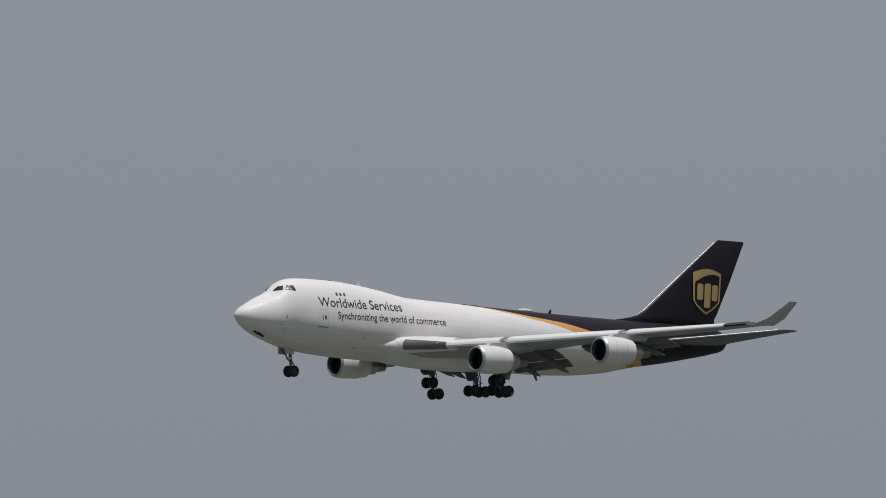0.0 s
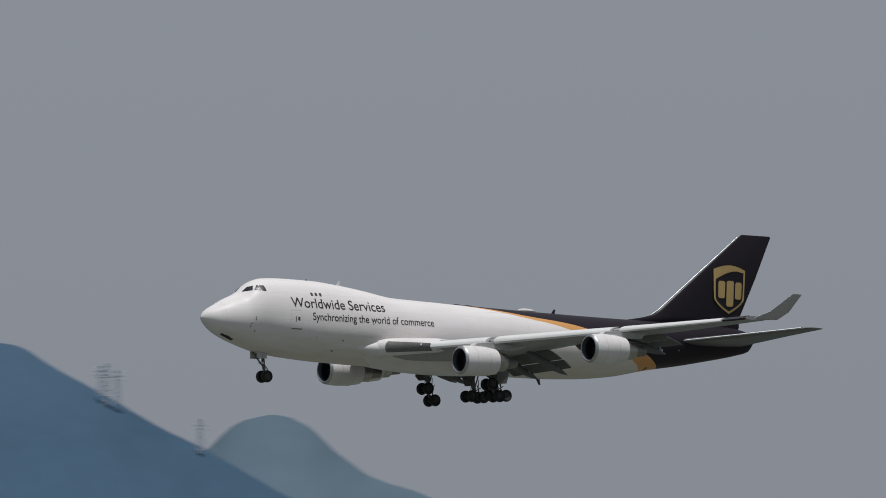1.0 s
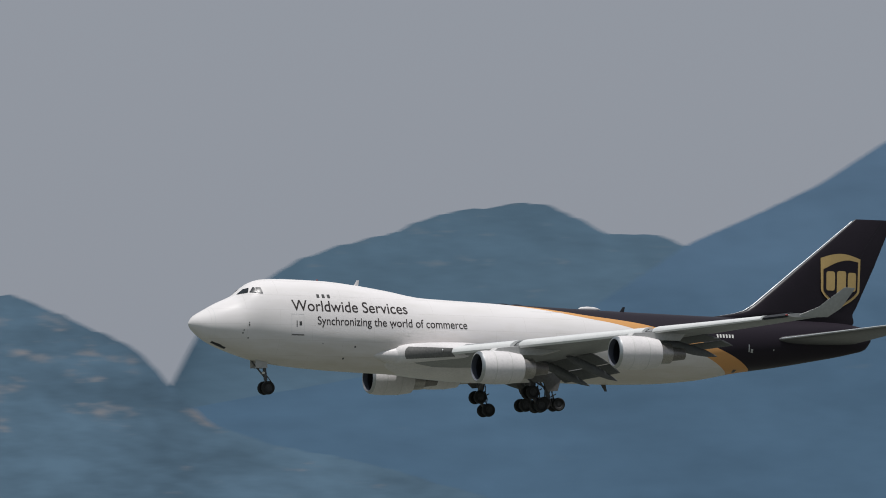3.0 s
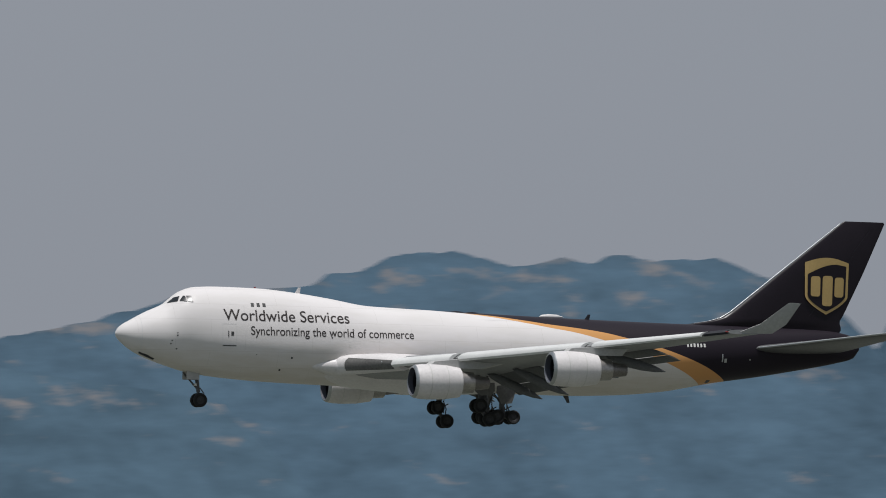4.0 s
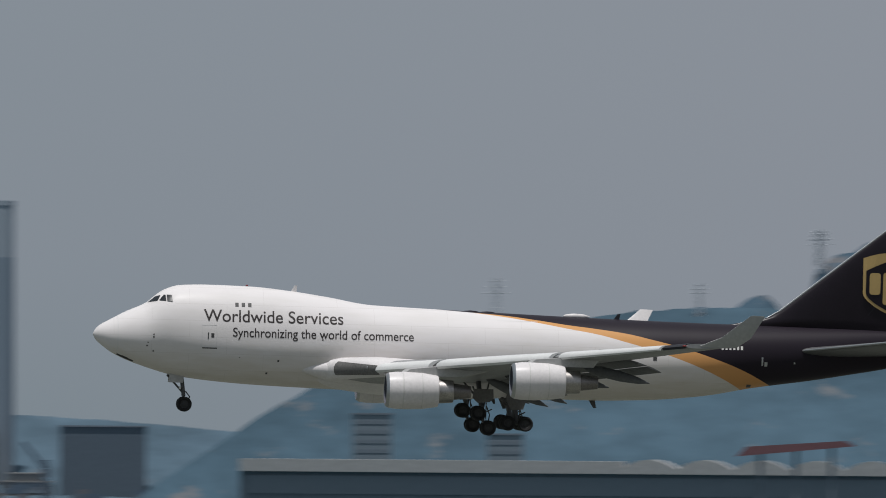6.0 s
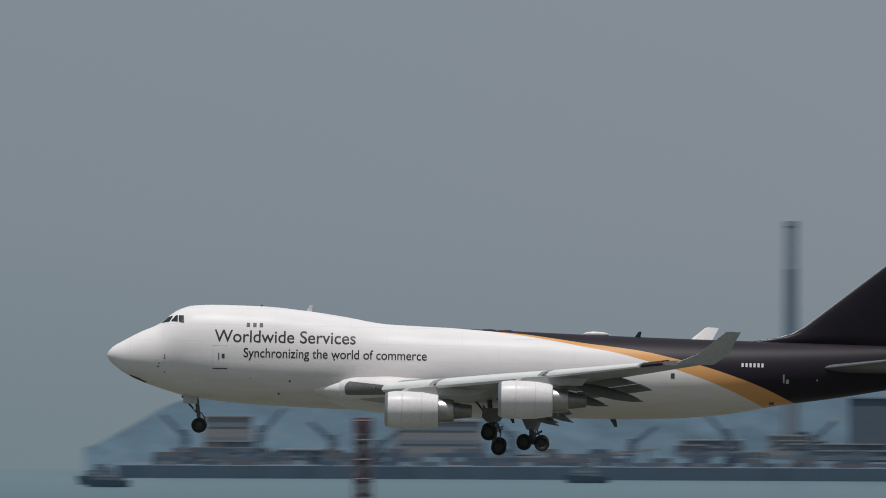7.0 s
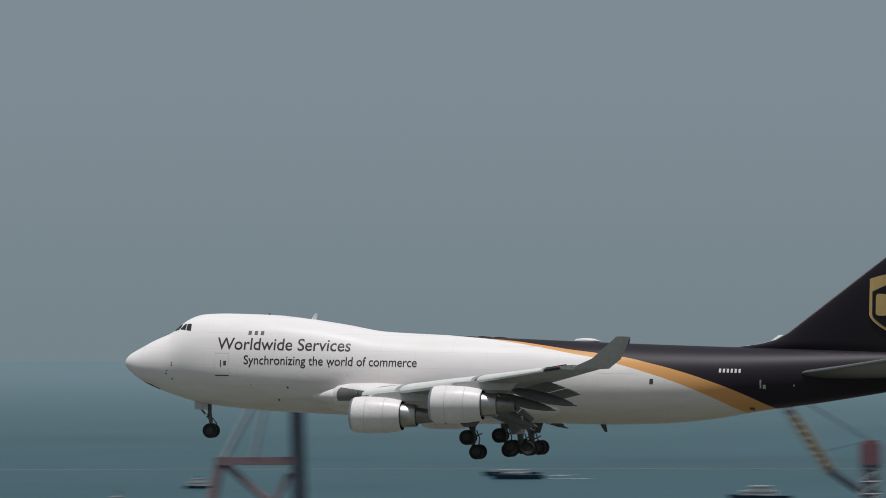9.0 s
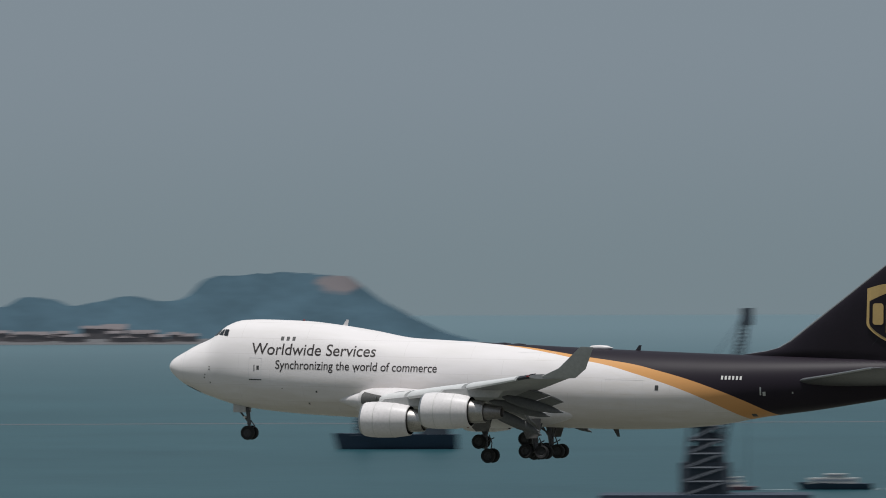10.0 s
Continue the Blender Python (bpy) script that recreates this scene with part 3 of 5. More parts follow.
def wings():
    for side, word in ((-1, "port"), (1, "starboard")):
        st = []
        for y in (2.0, 3.2, 6, 9, 12.2, 16, 20, 24, 27, 29.4, 30.3):
            x, z, c = wing_at(y)
            st.append((x, side * y, z, c, 0.125 if y < 12 else 0.10, 2.0 - y * 0.1))
        v, f = blade(st)
        part("wing", mesh_from("wing", shift(v), f, M_WING), jet)
        # leading-edge slats, drooped before the wing, in three spans
        for y0, y1 in ((7.4, 11.5), (12.1, 20.6), (21.3, 28.6)):
            rows = []
            for k in range(7):
                y = y0 + (y1 - y0) * k / 6
                x, z, c = wing_at(y)
                for u, w in ((-0.42, -0.34), (-0.60, -0.16), (-0.55, 0.06), (-0.25, 0.30), (0.25, 0.46), (0.75, 0.52), (0.72, 0.46), (0.2, 0.30), (-0.2, 0.0), (-0.34, -0.30)):
                    k2 = min(1.0, max(0.5, c / 8.0))
                    rows.append((x + u * k2, side * y, z + w * k2))
            part("slat", mesh_from("slat", shift(rows), grid_faces(7, 10) + [tuple(range(10)), tuple(range(60, 70))], M_SLAT), jet, "pale drooped leading-edge slat")
        # thick rounded glove of the leading edge at the root, the fillet before it, and a dark strip painted for the
        # landing light recess and the shade below it
        def glove(y):
            t = float(np.interp(y, [3.0, 4.5, 6.3, 7.6], [1.25, 1.2, 0.95, 0.5]))
            return [(0.4, -0.66), (-0.05, -0.52), (-0.32, -0.2), (-0.38, 0.22 * t), (-0.24, 0.5 * t), (0.2, 0.78 * t), (1.0, 0.94 * t), (2.6, t), (4.8, 0.9 * t), (6.5, 0.55 * t), (6.5, 0.1), (2.0, -0.1)]
        rows = []
        ys = np.linspace(2.9, 7.6, 9)
        for y in ys:
            x, z, c = wing_at(y)
            rows += [(x + u, side * y, z + w) for u, w in glove(y)]
        part("root_edge", mesh_from("root_edge", shift(rows), grid_faces(9, 12) + [tuple(range(12)), tuple(range(96, 108))], M_WHITE), jet)
        v, f = revolve([(-4.3, 0.02), (-3.7, 0.22), (-2.6, 0.55), (-1.3, 0.92), (0.0, 1.14), (1.6, 1.22), (4.0, 1.1), (7.0, 0.6), (8.2, 0.05)], 28, "x", (0, 0, 0), True)
        v = [(20.6 + p[0], side * (2.35 + abs(p[1]) * 1.25), -2.42 + p[2] * 0.98) if p[1] > 0 else (20.6 + p[0], side * 2.1, -2.42 + p[2] * 0.98) for p in v]
        part("root_fillet", mesh_from("root_fillet", shift(v), f, M_WHITE), jet)
        rows = []
        ys = np.linspace(3.95, 7.3, 7)
        for y in ys:
            x, z, c = wing_at(y)
            face = sorted((w, u) for u, w in glove(y)[:7])
            lo, hi = np.interp(y, [3.95, 7.3], [-0.34, -0.52]), np.interp(y, [3.95, 7.3], [0.80, 0.26])
            for k in range(6):
                w = lo + (hi - lo) * k / 5
                rows.append((x + float(np.interp(w, [q[0] for q in face], [q[1] for q in face])) - 0.05, side * y, z + w))
        part("recess_strip", mesh_from("recess_strip", shift(rows), grid_faces(7, 6, False), M_WELL), jet, "dull dark strip for the landing light recess and the shade below it")
        x, z, c = wing_at(6.6)
        v, f = revolve([(-0.05, 0.16), (-0.10, 0.13), (-0.12, 0.01)], 12, "x", (x - 0.36, side * 6.6, z + 0.12))
        part("landing_light", mesh_from("landing_light", shift(v), f, M_LIP), jet, "round landing light in the wing root")
        # triple flaps, run out behind and below the wing
        for y0, y1, settings in ((3.6, 10.4, ((-0.3, 2.1, 0.35, 24), (1.7, 1.3, 1.25, 38))), (13.2, 20.6, ((-0.2, 2.0, 0.05, 13), (1.75, 1.25, 0.55, 22)))):
            for fore, aft, drop, ang in settings:
                st = []
                for k in range(4):
                    y = y0 + (y1 - y0) * k / 3
                    x, z, c = wing_at(y)
                    st.append((x + c + fore - 0.9, side * y, z - drop, aft, 0.10, ang))
                v, f = blade(st)
                part("flap", mesh_from("flap", shift(v), f, M_FLAP), jet, "dull grey flap run out behind the wing")
        # flap track fairings
        for y in (6.2, 9.6, 14.6, 18.8):
            x, z, c = wing_at(y)
            prof = [(0, 0.02), (0.5, 0.22), (1.6, 0.34), (3.2, 0.34), (4.6, 0.22), (5.6, 0.03)]
            v, f = revolve(prof, 14, "x", (0, 0, 0), True)
            dip = radians(22 if y < 12 else 12)
            ca, sn = math.cos(dip), math.sin(dip)
            v = [(x + c - 3.0 + p[0] * ca, side * y + p[1] * 0.7, z - 0.55 - p[0] * sn + p[2] * 1.3) for p in v]
            part("flap_track_fairing", mesh_from("flap_track_fairing", shift(v), f, M_FLAP), jet)
        # dark strip laid on the leading edge for the notch outboard of the slats, with the wing tip light
        rows = []
        for y in (28.65, 29.4, 30.2):
            x, z, c = wing_at(y)
            rows += [(x + u, side * y, z + w) for u, w in ((-0.04, -0.16), (-0.12, 0.02), (0.10, 0.20), (0.62, 0.30), (0.62, 0.22), (0.2, -0.1))]
        part("notch_strip", mesh_from("notch_strip", shift(rows), grid_faces(3, 6) + [tuple(range(6)), tuple(range(12, 18))], M_DARK), jet, "dark strip on the leading edge for the notch")
        x, z, c = wing_at(30.2)
        v, f = revolve([(-0.16, 0.01), (-0.11, 0.05), (0.0, 0.07), (0.15, 0.05), (0.22, 0.01)], 12, "x", (x - 0.05, side * 30.25, z + 0.04))
        part("tip_light", mesh_from("tip_light", shift(v), f, M_BEACON if side < 0 else M_WINDGREEN), jet, "small coloured wing tip light")
        # winglet
        x, z, c = wing_at(30.3)
        v, f = blade([(x + 0.9, side * 30.25, z - 0.02, 3.1, 0.07, 0), (x + 2.7, side * 30.75, z + 0.75, 2.35, 0.07, 0), (x + 4.85, side * 31.65, 3.07, 1.15, 0.06, 0)])
        me = mesh_from("winglet", shift(v), f, M_WINGLET)
        me.materials.append(M_WHITE)
        for p in me.polygons:
            p.material_index = 1 if p.normal.z > 0.05 else 0
        part("winglet", me, jet)


wings()


def engine(x, y, z):
    prof_out = [(0.0, 1.20), (0.04, 1.30), (0.25, 1.42), (0.8, 1.50), (1.8, 1.52), (3.0, 1.47), (4.25, 1.28), (4.3, 1.22)]
    prof_in = [(4.3, 1.20), (3.0, 1.25), (1.2, 1.20), (0.5, 1.12), (0.15, 1.13), (0.0, 1.20)]
    c = (x - OX, y, z)
    v, f = revolve(prof_out[2:] + prof_in[:1], 40, "x", c)
    eng = part("engine", mesh_from("engine", v, f, M_WHITE), jet)
    v, f = revolve(prof_in[:4], 40, "x", c)
    part("inlet_duct", mesh_from("inlet_duct", v, f, M_DARK), eng, "dark inlet duct")
    v, f = revolve([(0.5, 1.12), (0.15, 1.13), (0.03, 1.17)], 40, "x", c)
    part("inlet_throat", mesh_from("inlet_throat", v, f, M_THROAT), eng, "dark blue-grey inlet throat")
    v, f = revolve([(0.03, 1.17), (0.0, 1.21), (0.04, 1.30), (0.25, 1.42)], 40, "x", c)
    part("inlet_lip", mesh_from("inlet_lip", v, f, M_LIP), eng, "bare polished metal inlet lip")
    for u, r in ((1.35, 1.522), (2.9, 1.482)):
        v, f = revolve([(u, r), (u + 0.02, r + 0.012), (u + 0.05, r + 0.012), (u + 0.07, r - 0.002)], 40, "x", c)
        part("cowl_seam", mesh_from("cowl_seam", v, f, M_COWLSEAM), eng)
    v, f = revolve([(1.25, 1.2), (1.2, 0.34), (0.9, 0.24), (0.62, 0.02)], 32, "x", c)
    part("fan", mesh_from("fan", v, f, M_FAN), eng, "dark fan with spinner")
    v, f = revolve([(2.2, 1.0), (4.2, 1.0), (5.5, 0.90), (5.54, 0.84), (5.5, 0.74)], 32, "x", c)
    part("core_nozzle", mesh_from("core_nozzle", v, f, M_CORE), eng, "heat-tinted metal core nozzle")
    v, f = revolve([(4.8, 0.70), (5.7, 0.66), (6.95, 0.50), (6.98, 0.44), (6.3, 0.36), (6.2, 0.02)], 20, "x", c)
    part("turbine_nozzle", mesh_from("turbine_nozzle", v, f, M_BURNT), eng, "sooty narrow turbine nozzle")
    # pylon up to the wing
    wx, wz, wc = wing_at(y)
    verts = []
    for zz, x0, x1, hw in ((z + 1.2, x + 0.9, x + 6.6, 0.22), (z + 1.75, x + 1.6, wx + wc * 0.45, 0.24), (wz - 0.1, wx - 0.9 + 0.6, wx + wc * 0.6, 0.22)):
        for u in (0, 0.06, 0.5, 0.94, 1):
            verts.append((x0 + (x1 - x0) * u, y - hw * (0.15 if u in (0, 1) else 1), zz))
        for u in (1, 0.94, 0.5, 0.06, 0):
            verts.append((x0 + (x1 - x0) * u, y + hw * (0.15 if u in (0, 1) else 1), zz))
    part("pylon", mesh_from("pylon", shift(verts), grid_faces(3, 10) + [tuple(range(10)), tuple(range(20, 30))], M_PYLONGREY), eng)


for s in (-1, 1):
    engine(23.05, s * 11.85, -3.80)
    engine(32.15, s * 21.2, -2.65)


def tail():
    v, f = blade([(51.6, 0, 1.3, 15.6, 0.04, 0), (51.7, 0, 2.0, 15.9, 0.04, 0), (53.6, 0, 2.32, 14.0, 0.06, 0), (55.0, 0, 2.56, 12.5, 0.08, 0), (56.1, 0, 2.86, 11.4, 0.085, 0), (57.1, 0, 3.42, 10.75, 0.09, 0), (61.9, 0, 7.2, 7.8, 0.09, 0), (67.52, 0, 11.62, 4.15, 0.09, 0), (67.78, 0, 11.78, 3.8, 0.05, 0)], upright=True)
    fin = part("tail_fin", mesh_from("tail_fin", shift(v), f, M_BROWN), jet, "dark brown swept tail fin")
    return fin


fin = tail()


def stabilisers():
    for side in (-1, 1):
        st = [(57.6, side * 1.0, 0.0, 9.6, 0.085, 0), (58.9, side * 2.4, 0.18, 8.6, 0.085, 0), (63.4, side * 6.6, 0.85, 5.4, 0.08, 0), (67.6, side * 10.5, 1.48, 2.7, 0.08, 0), (68.4, side * 10.8, 1.55, 1.8, 0.05, 0)]
        v, f = blade(st)
        tp = part("tailplane", mesh_from("tailplane", shift(v), f, M_TAILPLANE), jet)
        v, f = blade([(q[0] - 0.10, q[1], q[2] + 0.02, 0.5, 0.36, 0) for q in st[1:4]])
        part("leading_edge", mesh_from("leading_edge", shift(v), f, M_LIP), tp, "bright bare-metal leading edge")


stabilisers()


def wheel(x, y, z, r, w, parent):
    c = (x - OX, y, z)
    h = w / 2
    v, f = revolve([(-h * 0.55, r * 0.55), (-h * 0.95, r * 0.70), (-h, r * 0.84), (-h * 0.75, r * 0.96), (-h * 0.3, r), (h * 0.3, r), (h * 0.75, r * 0.96), (h, r * 0.84), (h * 0.95, r * 0.70), (h * 0.55, r * 0.55)], 28, "y", c)
    part("wheel", mesh_from("wheel", v, f, M_TYRE), parent)
    v, f = revolve([(-h * 0.6, 0.02), (-h * 0.6, r * 0.30), (-h * 0.45, r * 0.40), (-h * 0.7, r * 0.56), (h * 0.7, r * 0.56), (h * 0.45, r * 0.40), (h * 0.6, r * 0.30), (h * 0.6, 0.02)], 20, "y", c)
    part("rim", mesh_from("rim", v, f, M_RIM), parent, "grey metal rim")


def gear_part(name, parent, *pieces):
    v, f = join(*pieces)
    return part(name, mesh_from(name, shift(v), f, M_STRUT), parent)


def nose_gear():
    g = part("nose_gear", mesh_from("nose_gear", *((lambda q: (shift(q[0]), q[1]))(join(
        tube((7.35, 0, -2.9), (7.62, 0, -4.9), 0.17), tube((7.60, 0, -4.7), (7.66, 0, -5.5), 0.12), tube((7.66, -0.5, -5.56), (7.66, 0.5, -5.56), 0.09),
        tube((6.2, 0, -3.2), (7.5, 0, -4.6), 0.08), tube((7.75, 0, -4.5), (8.15, 0, -5.0), 0.05), tube((8.15, 0, -5.0), (7.72, 0, -5.4), 0.05)))), M_STRUT), jet)
    for s in (-1, 1):
        wheel(7.66, s * 0.46, -5.58, 0.62, 0.42, g)
        v, f = box(6.35, 7.5, s * 0.62 - 0.03, s * 0.62 + 0.03, -3.82, -3.0)
        part("gear_door", mesh_from("gear_door", shift(v), f, M_PYLONGREY), g)
    v, f = box(7.2, 7.36, -0.36, 0.36, -4.35, -4.15)
    part("landing_light", mesh_from("landing_light", shift(v), f, M_MARK), g)


nose_gear()


def main_gear(x, y, z, tilt, top):
    """A four-wheel truck; tilt: degrees by which its rear wheels hang."""
    c, s = math.cos(radians(tilt)), math.sin(radians(tilt))
    front, rear = (x - 0.73 * c, y, z + 0.73 * s), (x + 0.73 * c, y, z - 0.73 * s)
    v, f = join(tube(top, (x, y, z + 0.2), 0.21), tube((x, y, z + 0.9), (x, y, z), 0.15))
    g = part("main_gear", mesh_from("main_gear", shift(v), f, M_STRUT), jet)
    gear_part("truck_beam", g, tube(front, rear, 0.14))
    for p in (front, rear):
        gear_part("axle", g, tube((p[0], y - 0.6, p[2]), (p[0], y + 0.6, p[2]), 0.09))
    gear_part("side_brace", g, tube((top[0] - 1.2, top[1] - 0.9 * (1 if y > 0 else -1), top[2]), (x, y, z + 1.3), 0.08))
    gear_part("drag_brace", g, tube((top[0] + 0.9, top[1], top[2]), (x, y, z + 0.9), 0.07))
    gear_part("torque_link", g, tube((x + 0.28, y, z + 1.2), (x + 0.55, y, z + 0.5), 0.05), tube((x + 0.55, y, z + 0.5), (rear[0], y, rear[2] + 0.1), 0.05))
    for p in (front, rear):
        for e in (-0.56, 0.56):
            wheel(p[0], y + e, p[2], 0.62, 0.44, g)
    side = y + 0.95 * (1 if y > 0 else -1)
    low = -4.75 if abs(y) > 4 else -5.35
    plate = [(x - 0.9, -3.6), (x - 1.0, -4.35), (x - 0.55, low), (x + 0.45, low + 0.08), (x + 0.75, -4.3), (x + 0.7, -3.6)]
    verts = [(px, side - 0.03, pz) for px, pz in plate] + [(px, side + 0.03, pz) for px, pz in plate]
    part("gear_door", mesh_from("gear_door", shift(verts), grid_faces(2, 6) + [tuple(range(6)), tuple(range(6, 12))], M_WELL), g)
    gear_part("lock_link", g, tube((x - 0.9, y, top[2] - 0.4), (x - 0.12, y, z + 0.95), 0.07))
    gear_part("hydraulic_line", g, tube((x + 0.22, y - 0.3, z + 1.7), (x + 0.22, y - 0.3, z + 0.1), 0.045))
    gear_part("hydraulic_line", g, tube((x - 0.22, y + 0.3, z + 1.6), (x - 0.3, y + 0.3, z + 0.1), 0.045))
    gear_part("brake_rod", g, tube((x - 0.35, y - 0.5, z + 0.12), (x - 0.35, y + 0.5, z + 0.12), 0.06))
    gear_part("tilt_actuator", g, tube((x + 0.1, y, z + 0.62), (x + 0.75, y, z + 0.95), 0.05))


for s in (-1, 1):
    main_gear(31.8, s * 5.6, -6.2, 54, (31.4, s * 5.2, -3.0))
    main_gear(35.0, s * 1.95, -6.45, 2, (34.6, s * 1.95, -4.0))


def wing_box():
    """The fairing below the wing roots."""
    xs = np.linspace(17.5, 40.5, 30)
    n = 40
    verts = []
    for x in xs:
        u = (x - 17.5) / 23.0
        e = max(0.0, math.sin(math.pi * u)) ** 0.6
        for j in range(n):
            a = 2 * math.pi * j / n
            verts.append((x, (1.5 + 2.25 * e) * math.cos(a), -3.05 + (0.30 + 1.25 * e) * math.sin(a)))
    return part("wing_fairing", mesh_from("wing_fairing", shift(verts), grid_faces(30, n) + [tuple(range(n)), tuple(range(29 * n, 30 * n))], M_WHITE), jet)


wing_box()


# ---- markings on the airframe ----
def side_shape(name, outline, mat, parent, label="", lift=0.02, surface=None):
    """A flat marking of (x, z) points laid onto the port side; surface gives the half width there."""
    bm = bmesh.new()
    vs = [bm.verts.new((x - OX, -(surface or hull_y)(x, z) - lift, z)) for x, z in outline]
    bm.faces.new(vs)
    bmesh.ops.triangulate(bm, faces=bm.faces[:])
    me = bpy.data.meshes.new(name)
    bm.to_mesh(me)
    bm.free()
    me.materials.append(mat)
    return part(name, me, parent, label)


def lettering(text, x0, x1, base, cap, label):
    cu = bpy.data.curves.new("lettering", "FONT")
    cu.body, cu.size, cu.offset = text, 1.0, 0.006
    ob = bpy.data.objects.new("lettering", cu)
    scene.collection.objects.link(ob)
    bpy.context.view_layer.update()
    me = bpy.data.meshes.new_from_object(ob.evaluated_get(bpy.context.evaluated_depsgraph_get()))
    scene.collection.objects.unlink(ob)
    bpy.data.objects.remove(ob)
    bpy.data.curves.remove(cu)
    bm = bmesh.new()
    bm.from_mesh(me)
    for k in range(-3, 10):
        bmesh.ops.bisect_plane(bm, geom=bm.verts[:] + bm.edges[:] + bm.faces[:], plane_co=(0, k * 0.1 + 0.03, 0), plane_no=(0, 1, 0))
    bm.to_mesh(me)
    bm.free()
    xs = [v.co.x for v in me.vertices]
    lo, hi = min(xs), max(xs)
    caps = 0.729
    for v in me.vertices:
        x = x0 + (v.co.x - lo) / (hi - lo) * (x1 - x0)
        z = base + v.co.y / caps * cap
        v.co = (x - OX, -hull_y(x, z) - 0.015, z)
    me.name = "lettering"
    me.materials.clear()
    me.materials.append(M_TEXT)
    part("lettering", me, body, label)


lettering("Worldwide Services", 8.9, 20.4, 1.32, 1.03, "dark lettering reading Worldwide Services")
lettering("Synchronizing the world of commerce", 11.3, 26.22, 0.11, 0.78, "dark lettering reading Synchronizing the world of commerce")

def port_patch(name, x0, x1, z0, z1, mat, parent, label="", lift=0.010, slant=0.0):
    """A small upright plate on the port side, following the hull."""
    n = 4
    verts = []
    for k in range(n + 1):
        z = z0 + (z1 - z0) * k / n
        for x in (x0 + slant * k / n, x1 + slant * k / n):
            verts.append((x, -hull_y(x, z) - lift, z))
    return part(name, mesh_from(name, shift(verts), grid_faces(n + 1, 2, False), mat), parent, label)


def outline(name, x0, x1, z0, z1, mat, w=0.035):
    """The thin seam round a door."""
    frames = []
    for a, b, c, d in ((x0, x1, z1 - w, z1), (x0, x1, z0, z0 + w), (x0, x0 + w, z0, z1), (x1 - w, x1, z0, z1)):
        vs = []
        for k in range(5):
            z = c + (d - c) * k / 4
            vs += [(x, -hull_y(x, z) - 0.012, z) for x in (a, b)]
        frames.append((vs, grid_faces(5, 2, False)))
    v, f = join(*frames)
    return part(name, mesh_from(name, shift(v), f, mat), body)


M_SEAM = paint("grey_seam", (0.68, 0.67, 0.665), 0.5)
M_SPOT = paint("dark_port", (0.05, 0.05, 0.05), 0.5)

# flight deck windows, both sides
for s in (-1, 1):
    for low0, low1, up0, up1, z00, z01, z10, z11 in ((4.42, 5.14, 5.00, 5.40, 2.70, 2.88, 3.20, 3.32), (5.27, 5.83, 5.66, 5.80, 2.90, 2.88, 3.36, 3.36), (5.92, 6.36, 5.88, 6.30, 2.86, 2.82, 3.36, 3.36)):
        vs = []
        for k in range(5):
            q = k / 4
            for j in range(6):
                p = j / 5
                x = (low0 + (low1 - low0) * p) * (1 - q) + (up0 + (up1 - up0) * p) * q
                z = (z00 + (z01 - z00) * p) * (1 - q) + (z10 + (z11 - z10) * p) * q
                z = min(z, hull(x)[0] - 0.03)
                vs.append((x, s * (hull_y(x, z) + 0.04), z + 0.03))
        part("cockpit_window", mesh_from("cockpit_window", shift(vs), grid_faces(5, 6, False), M_GLASS), body, "dark flight deck window")
# dark drain slot under the nose
vs = []
for k in range(9):
    x = 1.95 + 1.35 * k / 8
    b = hull(x)[1]
    for up in (0.05, 0.16, 0.22 if k in (3, 4, 5) else 0.18):
        vs.append((x, -hull_y(x, b + up) - 0.01, b + up - 0.008))
part("nose_slot", mesh_from("nose_slot", shift(vs), grid_faces(9, 3, False), M_DARK), body, "dark slot under the nose")
# three upper deck windows
for x in (11.48, 12.01, 12.54):
    port_patch("window", x, x + 0.28, 2.55, 2.89, M_SPOT, body)
# forward door, its window and sill
outline("door", 8.75, 9.98, -0.82, 1.02, M_SEAM)
port_patch("door_window", 9.52, 9.76, -0.02, 0.34, M_SPOT, body)
port_patch("door_handle", 9.24, 9.33, -0.16, 0.40, M_STRUT, body)
port_patch("door_sill", 8.80, 10.0, -0.93, -0.84, M_SPOT, body)
outline("cargo_door", 41.6, 45.0, -2.6, -0.1, M_SEAM, 0.02)
outline("side_cargo_door", 33.2, 36.6, -0.9, 2.0, M_SEAM, 0.02)
for x, z, w in ((4.85, 0.12, 0.10), (4.85, -0.10, 0.12), (4.40, -0.55, 0.10), (4.32, -0.82, 0.12), (4.85, -1.25, 0.12), (15.1, -1.8, 0.16), (14.2, -2.85, 0.16), (11.9, -1.6, 0.08), (18.7, 0.02, 0.12)):
    port_patch("skin_port", x - w / 2, x + w / 2, z - w / 2, z + w / 2, M_SPOT, body)
port_patch("wing_inspection_light", 20.25, 20.41, -0.70, -0.54, M_MARK, body, "small white wing inspection light")
port_patch("rear_window", 46.1, 46.42, -0.95, -0.52, M_SPOT, body)
port_patch("outflow_valve", 54.2, 54.6, -3.0, -2.75, M_SPOT, body)
# registration: plain bars
for k in range(6):
    port_patch("registration_bar", 51.85 + k * 0.325, 52.03 + k * 0.325, 0.10, 0.42, M_MARK, body)
port_patch("static_vent", 55.25, 55.38, -1.15, -0.45, M_LIP, body)
port_patch("static_vent", 55.5, 55.75, -1.2, -0.85, M_LIP, body)
port_patch("static_vent", 58.0, 58.12, -0.95, -0.8, M_LIP, body)
